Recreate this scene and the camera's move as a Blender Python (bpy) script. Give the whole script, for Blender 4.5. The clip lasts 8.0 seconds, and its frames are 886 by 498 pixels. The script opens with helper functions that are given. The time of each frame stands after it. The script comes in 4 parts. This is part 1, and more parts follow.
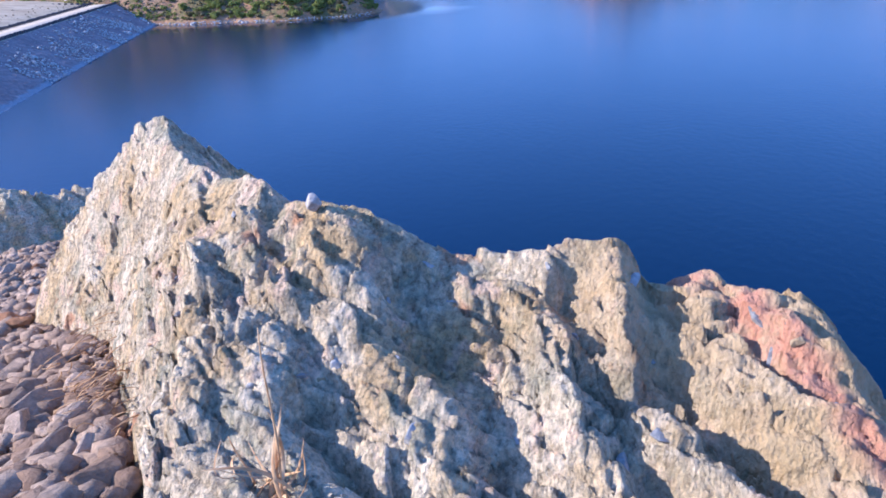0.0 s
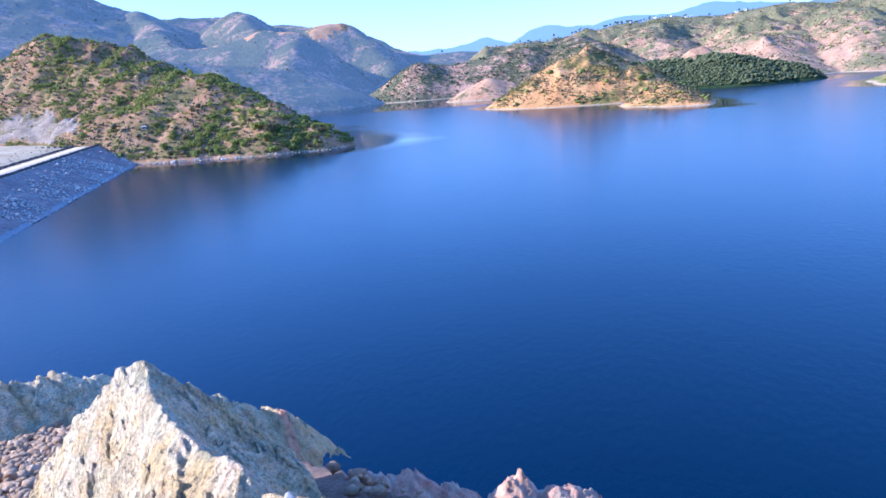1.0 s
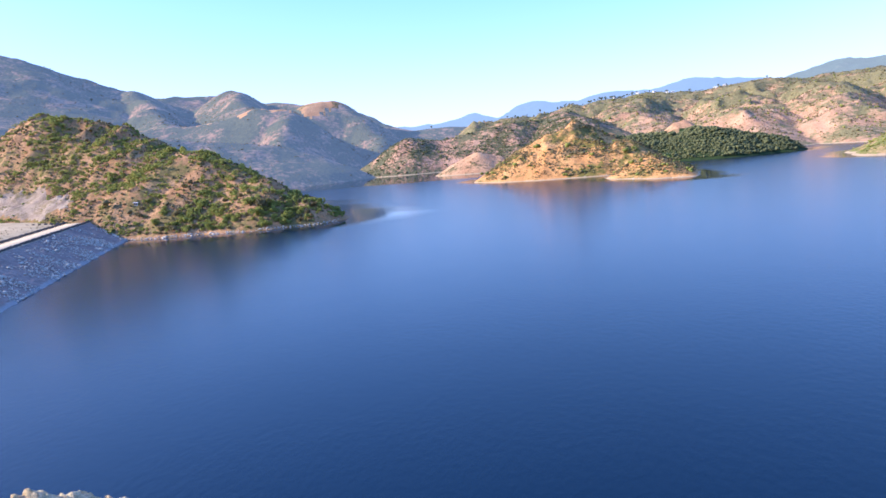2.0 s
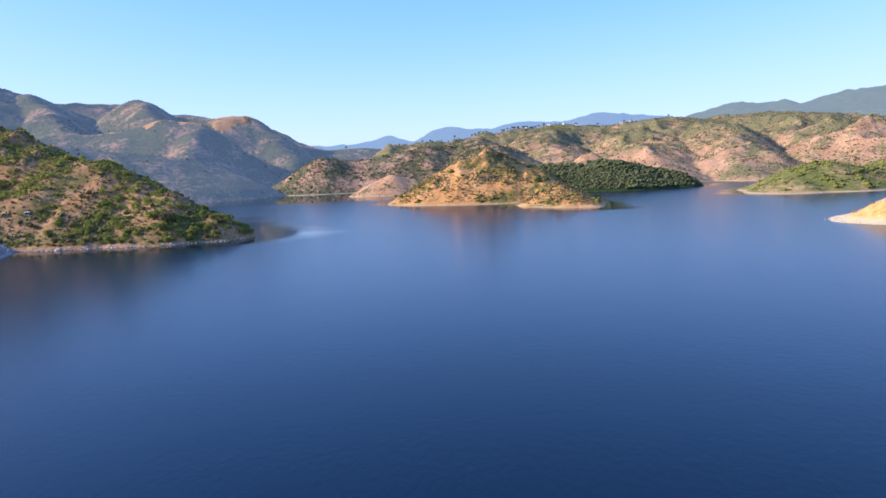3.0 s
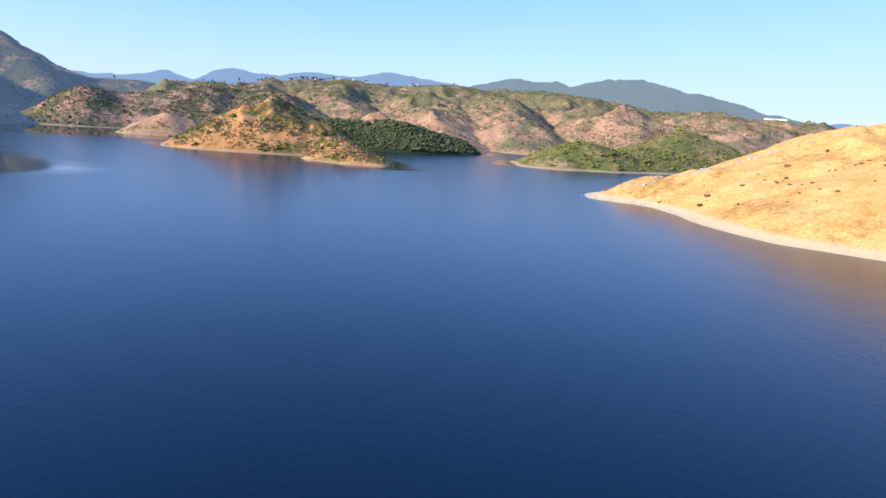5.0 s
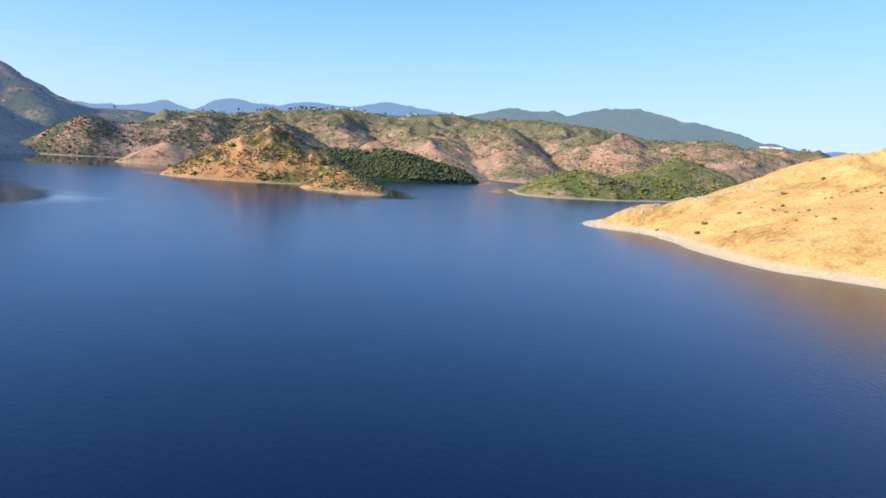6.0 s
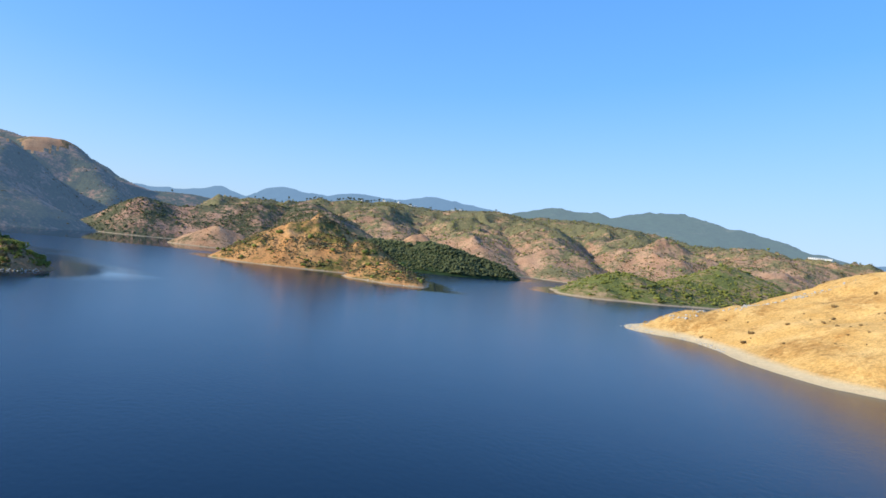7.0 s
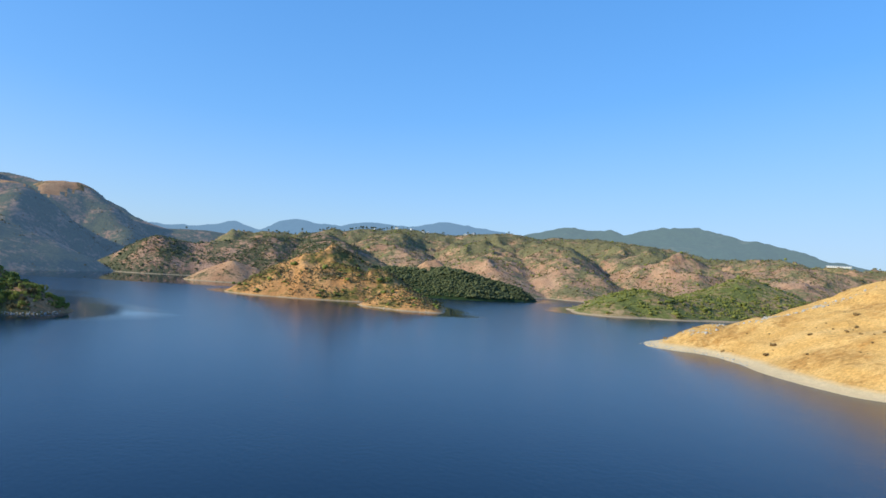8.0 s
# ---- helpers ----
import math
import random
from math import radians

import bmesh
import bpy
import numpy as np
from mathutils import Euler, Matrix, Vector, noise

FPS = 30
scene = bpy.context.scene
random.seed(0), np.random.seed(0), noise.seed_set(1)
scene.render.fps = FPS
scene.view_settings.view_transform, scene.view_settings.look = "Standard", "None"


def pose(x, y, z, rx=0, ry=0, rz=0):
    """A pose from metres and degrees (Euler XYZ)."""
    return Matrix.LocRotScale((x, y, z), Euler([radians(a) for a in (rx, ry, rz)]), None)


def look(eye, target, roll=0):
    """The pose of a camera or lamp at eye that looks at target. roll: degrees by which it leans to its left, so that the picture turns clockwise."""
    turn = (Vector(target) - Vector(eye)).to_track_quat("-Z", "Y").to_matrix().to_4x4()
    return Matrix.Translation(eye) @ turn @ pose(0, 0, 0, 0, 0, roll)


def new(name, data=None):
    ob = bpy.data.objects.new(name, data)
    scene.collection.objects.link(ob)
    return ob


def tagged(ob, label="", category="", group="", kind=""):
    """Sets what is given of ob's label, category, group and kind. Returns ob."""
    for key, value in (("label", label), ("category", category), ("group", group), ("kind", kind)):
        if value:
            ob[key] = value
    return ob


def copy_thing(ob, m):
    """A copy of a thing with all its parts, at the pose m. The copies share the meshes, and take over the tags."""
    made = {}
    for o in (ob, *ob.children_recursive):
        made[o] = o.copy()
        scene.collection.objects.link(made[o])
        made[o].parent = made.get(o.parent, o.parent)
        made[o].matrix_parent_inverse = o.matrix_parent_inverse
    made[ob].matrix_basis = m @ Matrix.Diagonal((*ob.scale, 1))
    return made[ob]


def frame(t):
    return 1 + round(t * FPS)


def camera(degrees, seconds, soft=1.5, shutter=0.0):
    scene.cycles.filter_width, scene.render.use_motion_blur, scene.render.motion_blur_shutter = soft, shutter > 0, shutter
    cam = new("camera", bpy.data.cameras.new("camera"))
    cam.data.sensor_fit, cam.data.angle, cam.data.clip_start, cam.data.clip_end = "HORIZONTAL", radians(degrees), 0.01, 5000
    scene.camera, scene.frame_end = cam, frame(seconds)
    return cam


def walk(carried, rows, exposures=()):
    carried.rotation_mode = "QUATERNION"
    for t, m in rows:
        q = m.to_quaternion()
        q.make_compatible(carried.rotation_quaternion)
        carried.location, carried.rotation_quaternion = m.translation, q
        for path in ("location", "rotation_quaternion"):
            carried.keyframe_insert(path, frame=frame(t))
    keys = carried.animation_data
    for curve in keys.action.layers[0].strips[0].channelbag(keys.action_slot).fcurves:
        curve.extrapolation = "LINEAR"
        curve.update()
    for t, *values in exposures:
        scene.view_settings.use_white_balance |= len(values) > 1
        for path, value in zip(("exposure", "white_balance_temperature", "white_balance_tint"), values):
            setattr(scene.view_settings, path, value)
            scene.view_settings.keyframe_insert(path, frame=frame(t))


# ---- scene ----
# ------------------------------------------------------------------ camera
cam = camera(63.2, 8.0, soft=1.6)
PATH = [
    (0, 0.000, 0.000, 28.000, 66.72, 2.88, 15.31),
    (0.5, -0.015, 0.010, 28.177, 72.13, 2.62, 14.66),
    (1, 0.035, 0.040, 28.346, 76.32, 4.55, 13.07),
    (1.5, 0.095, 0.045, 28.519, 79.95, 4.65, 13.25),
    (1.7, 0.098, 0.060, 28.573, 80.91, 5.02, 12.97),
    (2.8, 0.100, 0.080, 28.620, 83.27, 3.00, 7.55),
    (3, 0.100, 0.081, 28.620, 83.31, 2.45, 5.48),
    (3.5, 0.100, 0.083, 28.620, 80.30, -0.00, -0.00),
    (4, 0.100, 0.085, 28.620, 80.47, -1.39, -6.75),
    (4.5, 0.100, 0.087, 28.620, 80.13, -1.39, -10.34),
    (4.7, 0.100, 0.087, 28.620, 79.87, -3.09, -10.40),
    (5.8, 0.100, 0.092, 28.620, 80.67, -3.27, -12.25),
    (6, 0.100, 0.092, 28.620, 82.21, -3.46, -11.27),
    (6.5, 0.100, 0.094, 28.620, 86.23, -4.69, -10.76),
    (7, 0.100, 0.096, 28.620, 89.43, -6.10, -7.87),
    (7.5, 0.100, 0.098, 28.620, 89.77, -3.50, -5.27),
    (8, 0.100, 0.100, 28.620, 91.32, -3.56, -6.74),
]
EXPOSURE = [(0, 0.8, 4950, 21), (0.5, 0.85, 4650, 20), (1.0, 1.12, 4850, 17), (1.7, 1.15, 5750, 20), (2.8, 0.6, 6150, 16), (4.5, 0.55, 6150, 14), (6, 0.42, 6050, 8), (8, 0.08, 6100, -3)]
walk(cam, [(r[0], pose(*r[1:])) for r in PATH], EXPOSURE)

# ------------------------------------------------------------------ light
SUN_AZ, SUN_EL = -103.0, 25.0          # degrees from +y towards +x; height over the horizon
sun_way = Vector((math.sin(radians(SUN_AZ)) * math.cos(radians(SUN_EL)),
                  math.cos(radians(SUN_AZ)) * math.cos(radians(SUN_EL)), math.sin(radians(SUN_EL))))
world = bpy.data.worlds.new("world")
scene.world = world
world.use_nodes = True
wn, wl = world.node_tree.nodes, world.node_tree.links
sky = wn.new("ShaderNodeTexSky")
sky.sky_type = 'NISHITA'
sky.sun_disc = False
sky.sun_elevation, sky.sun_rotation = radians(SUN_EL), radians(SUN_AZ)
sky.altitude, sky.air_density, sky.dust_density, sky.ozone_density = 600, 1.0, 1.4, 3.0
level = wn.new("ShaderNodeMix")
level.data_type, level.blend_type = 'RGBA', 'MULTIPLY'
level.inputs[0].default_value = 1.0
level.inputs[7].default_value = (0.105, 0.128, 0.184, 1)
soft_sky = wn.new("ShaderNodeGamma")
soft_sky.inputs["Gamma"].default_value = 0.5
deep = wn.new("ShaderNodeHueSaturation")
deep.inputs["Saturation"].default_value = 1.4
tint = wn.new("ShaderNodeMix")
tint.data_type, tint.blend_type = 'RGBA', 'MULTIPLY'
tint.inputs[0].default_value = 1.0
tint.inputs[7].default_value = (7.6, 7.7, 8.6, 1)
wl.new(sky.outputs[0], level.inputs[6])
wl.new(level.outputs[2], soft_sky.inputs["Color"])
wl.new(soft_sky.outputs[0], deep.inputs["Color"])
wl.new(deep.outputs[0], tint.inputs[6])
# dusty air whitens the sky where it is brightest, towards the horizon
bright, dusty, veil = wn.new("ShaderNodeRGBToBW"), wn.new("ShaderNodeMapRange"), wn.new("ShaderNodeMix")
dusty.inputs["From Min"].default_value, dusty.inputs["From Max"].default_value = 0.36, 0.75
dusty.inputs["To Max"].default_value = 0.5
veil.data_type = 'RGBA'
veil.inputs[7].default_value = (4.3, 4.8, 6.4, 1)
wl.new(level.outputs[2], bright.inputs[0])
wl.new(bright.outputs[0], dusty.inputs["Value"])
wl.new(dusty.outputs[0], veil.inputs[0])
wl.new(tint.outputs[2], veil.inputs[6])
wl.new(veil.outputs[2], wn["Background"].inputs[0])
wn["Background"].inputs[1].default_value = 0.12
sun = new("sun", bpy.data.lights.new("sun", 'SUN'))
sun.data.energy, sun.data.angle, sun.data.color = 5.0, radians(0.55), (1.0, 0.88, 0.71)
sun.matrix_world = look(sun_way * 100, (0, 0, 0))


# ------------------------------------------------------------------ noise for shapes
def hash3(i, j, k):
    n = (i.astype(np.int64) * 374761393 + j.astype(np.int64) * 668265263 + k.astype(np.int64) * 1274126177) & 0xffffffff
    n = ((n ^ (n >> 13)) * 1274126177) & 0xffffffff
    n = ((n ^ (n >> 16)) * 668265263) & 0xffffffff
    return ((n ^ (n >> 15)) & 0xffffff) / float(0xffffff)


def vnoise(x, y, z):
    """Smooth value noise, 0 to 1."""
    i, j, k = np.floor(x), np.floor(y), np.floor(z)
    u, v, w = x - i, y - j, z - k
    u, v, w = u * u * (3 - 2 * u), v * v * (3 - 2 * v), w * w * (3 - 2 * w)
    out = 0
    for a in (0, 1):
        for b in (0, 1):
            for c in (0, 1):
                out = out + hash3(i + a, j + b, k + c) * (u if a else 1 - u) * (v if b else 1 - v) * (w if c else 1 - w)
    return out


def fbm(x, y, z, octaves, gain=0.5):
    """Summed noise about 0, within about -1 to 1."""
    out, amp, tot = 0, 1.0, 0.0
    for o in range(octaves):
        f = 2.03 ** o
        out = out + amp * (2 * vnoise(x * f + 17.3 * o, y * f - 9.1 * o, z * f + 4.7 * o) - 1)
        tot += amp
        amp *= gain
    return out / tot


def ridged(x, y, z, octaves):
    out, amp, tot = 0, 1.0, 0.0
    for o in range(octaves):
        f = 2.1 ** o
        out = out + amp * (1 - np.abs(2 * vnoise(x * f + 7.7 * o, y * f + 3.1 * o, z * f) - 1) * 1.6)
        tot += amp
        amp *= 0.5
    return out / tot


def link_mesh(name, verts, faces, materials, smooth=True, parent=None):
    me = bpy.data.meshes.new(name)
    me.from_pydata(verts, [], faces)
    for m in materials:
        me.materials.append(m)
    if smooth:
        me.shade_smooth()
    ob = new(name, me)
    if parent is not None:
        ob.parent = parent
    return ob


def grid_mesh(name, pts, material, parent=None, smooth=True, close=False):
    """A sheet from an array of points, rows by columns; quick for large sheets."""
    r, c = pts.shape[:2]
    idx = np.arange(r * c).reshape(r, c)
    if close:
        idx = np.concatenate([idx, idx[:, :1]], 1)
    quads = np.stack([idx[:-1, :-1], idx[:-1, 1:], idx[1:, 1:], idx[1:, :-1]], -1).reshape(-1, 4)
    return quad_mesh(name, pts.reshape(-1, 3), quads, material, parent, smooth)


def quad_mesh(name, pts, quads, material, parent=None, smooth=True, normals=None):
    me = bpy.data.meshes.new(name)
    me.vertices.add(len(pts))
    me.vertices.foreach_set("co", np.ascontiguousarray(pts, dtype=np.float32).ravel())
    n = quads.shape[1]
    me.loops.add(quads.size)
    me.loops.foreach_set("vertex_index", np.ascontiguousarray(quads, dtype=np.int32).ravel())
    me.polygons.add(len(quads))
    me.polygons.foreach_set("loop_start", np.arange(0, quads.size, n, dtype=np.int32))
    me.update(calc_edges=True)
    me.validate()
    me.materials.append(material)
    if smooth:
        me.shade_smooth()
    if normals is not None:
        me.normals_split_custom_set_from_vertices(normals.astype(float))
    ob = new(name, me)
    if parent is not None:
        ob.parent = parent
    return ob


def part(name, bm, material, parent=None, label="", smooth=False):
    """Links a bmesh as one mesh object under a thing or a part."""
    me = bpy.data.meshes.new(name)
    bm.to_mesh(me)
    bm.free()
    me.materials.append(material)
    if smooth:
        me.shade_smooth()
    ob = new(name, me)
    if parent is not None:
        ob.parent = parent
    if label:
        ob["label"] = label
    return ob


# ------------------------------------------------------------------ materials
class Mat:
    """A node material; short ways to add nodes."""

    def __init__(self, name, rough=0.9, metal=0.0, spec=0.3):
        self.m = bpy.data.materials.new(name)
        self.m.use_nodes = True
        self.t = self.m.node_tree
        self.b = self.t.nodes["Principled BSDF"]
        self.b.inputs["Roughness"].default_value = rough
        self.b.inputs["Metallic"].default_value = metal
        self.b.inputs["Specular IOR Level"].default_value = spec

    def node(self, kind, **values):
        n = self.t.nodes.new(kind)
        for key, value in values.items():
            n.inputs[key.replace("_", " ")].default_value = value
        return n

    def link(self, a, b):
        self.t.links.new(a, b)

    def where(self, stretch=(1, 1, 1), turn=(0, 0, 0)):
        g = self.t.nodes.new("ShaderNodeNewGeometry")
        mp = self.t.nodes.new("ShaderNodeMapping")
        mp.inputs["Scale"].default_value = stretch
        mp.inputs["Rotation"].default_value = turn
        self.link(g.outputs["Position"], mp.inputs["Vector"])
        return mp.outputs[0]

    def noise(self, scale, detail=5, rough=0.6, at=None, distortion=0.0):
        n = self.node("ShaderNodeTexNoise", Scale=scale, Detail=detail, Roughness=rough, Distortion=distortion)
        self.link(at if at is not None else self.where(), n.inputs["Vector"])
        return n.outputs["Fac"]

    def ramp(self, fac, stops):
        r = self.t.nodes.new("ShaderNodeValToRGB")
        e = r.color_ramp.elements
        e[0].position, e[0].color = stops[0][0], (*stops[0][1], 1)
        e[1].position, e[1].color = stops[-1][0], (*stops[-1][1], 1)
        for p, c in stops[1:-1]:
            e.new(p).color = (*c, 1)
        self.link(fac, r.inputs[0])
        return r.outputs[0]

    def step(self, fac, lo, hi):
        n = self.t.nodes.new("ShaderNodeMapRange")
        n.inputs["From Min"].default_value, n.inputs["From Max"].default_value = lo, hi
        self.link(fac, n.inputs["Value"])
        return n.outputs["Result"]

    def mix(self, fac, a, b, how='MIX'):
        n = self.t.nodes.new("ShaderNodeMix")
        n.data_type, n.blend_type = 'RGBA', how
        for s, v in ((n.inputs[0], fac), (n.inputs[6], a), (n.inputs[7], b)):
            if isinstance(v, (int, float)):
                s.default_value = v
            elif isinstance(v, tuple):
                s.default_value = (*v, 1)
            else:
                self.link(v, s)
        return n.outputs[2]

    def math(self, how, a, b):
        n = self.t.nodes.new("ShaderNodeMath")
        n.operation = how
        for s, v in ((n.inputs[0], a), (n.inputs[1], b)):
            if isinstance(v, (int, float)):
                s.default_value = v
            else:
                self.link(v, s)
        return n.outputs[0]

    def colour(self, c):
        if isinstance(c, tuple):
            self.b.inputs["Base Color"].default_value = (*c, 1)
        else:
            self.link(c, self.b.inputs["Base Color"])
        return self

    def bump(self, height, strength, distance):
        n = self.node("ShaderNodeBump", Strength=strength, Distance=distance)
        self.link(height, n.inputs["Height"])
        self.link(n.outputs[0], self.b.inputs["Normal"])
        return self


def land_material(name, earth, pale, scrub, amount, size=1.0, band=1.6, sand=(0.5, 0.38, 0.24), upland=None):
    """Hillside: bare earth with pale worn patches, dry grass and low green scrub; a bare strip along the water."""
    m = Mat(name, rough=0.95, spec=0.1)
    base = m.ramp(m.noise(0.035 / size, 6, 0.65), [(0.3, earth), (0.52, tuple(0.5 * (a + b) for a, b in zip(earth, pale))), (0.7, pale)])
    fine = m.ramp(m.noise(0.5 / size, 4, 0.7), [(0.25, (0.62, 0.58, 0.52)), (0.75, (1.3, 1.25, 1.18))])
    base = m.mix(1.0, base, fine, 'MULTIPLY')
    big = m.noise(0.022 / size, 5, 0.6)
    small = m.noise(0.16 / size, 5, 0.7)
    cover = m.math('ADD', m.math('MULTIPLY', big, 0.55), m.math('MULTIPLY', small, 0.45))
    if upland:      # thicker growth on the high ground
        at = m.t.nodes.new("ShaderNodeSeparateXYZ")
        m.link(m.where(), at.inputs[0])
        cover = m.math('ADD', cover, m.math('MULTIPLY', m.step(at.outputs[2], upland[0], upland[1]), upland[2]))
    cover = m.step(cover, 0.62 - 0.24 * amount, 0.70 - 0.24 * amount)
    green = m.ramp(m.noise(0.3 / size, 4, 0.7), [(0.3, tuple(0.55 * a for a in scrub)), (0.7, tuple(1.3 * a for a in scrub))])
    col = m.mix(cover, base, green)
    g = m.t.nodes.new("ShaderNodeNewGeometry")
    sx = m.t.nodes.new("ShaderNodeSeparateXYZ")
    m.link(g.outputs["Position"], sx.inputs[0])
    low = m.math('ADD', sx.outputs[2], m.math('MULTIPLY', m.noise(0.2 / size, 3), -1.4 * size))
    if band > 0:
        strip = m.step(low, band, band * 0.55 - 0.2)
        col = m.mix(strip, col, m.mix(m.noise(0.6, 4), sand, tuple(0.66 * a for a in sand)))
    m.colour(col)
    m.bump(m.noise(0.35 / size, 6, 0.7), 0.9, 1.2 * size)
    return m.m


def water_material():
    """Deep clear water; wind ripples everywhere but in the lee of the shores."""
    m = Mat("lake_water", spec=0.29)
    m.b.inputs["Specular Tint"].default_value = (0.4, 0.75, 1.0, 1)
    m.b.inputs["IOR"].default_value = 1.333
    tone = m.noise(0.012, 3, 0.5, m.where((1, 0.35, 1), (0, 0, radians(20))))
    m.colour(m.ramp(tone, [(0.3, (0.0008, 0.0085, 0.023)), (0.7, (0.0015, 0.0115, 0.031))]))
    lee = m.t.nodes.new("ShaderNodeAttribute")
    lee.attribute_name = "lee"
    streak = m.noise(0.011, 4, 0.55, m.where((0.35, 1.6, 1), (0, 0, radians(8))))
    calm = m.step(m.math('ADD', lee.outputs["Fac"], m.math('MULTIPLY', m.math('SUBTRACT', streak, 0.5), 1.3)), 0.3, 0.75)
    m.link(m.math('ADD', m.math('MULTIPLY', calm, -0.15), 0.2), m.b.inputs["Roughness"])
    waves = m.noise(1.2, 3, 0.55, m.where((1, 0.6, 1), (0, 0, radians(25))))
    swell = m.noise(0.09, 2, 0.5, m.where((1, 0.5, 1), (0, 0, radians(-15))))
    m.bump(m.math('ADD', waves, m.math('MULTIPLY', swell, 1.0)), 0.1, 0.35)
    rip = m.b.inputs["Normal"].links[0].from_node
    m.link(m.math('ADD', m.math('MULTIPLY', calm, -0.085), 0.1), rip.inputs["Strength"])
    return m.m


WATER = water_material()

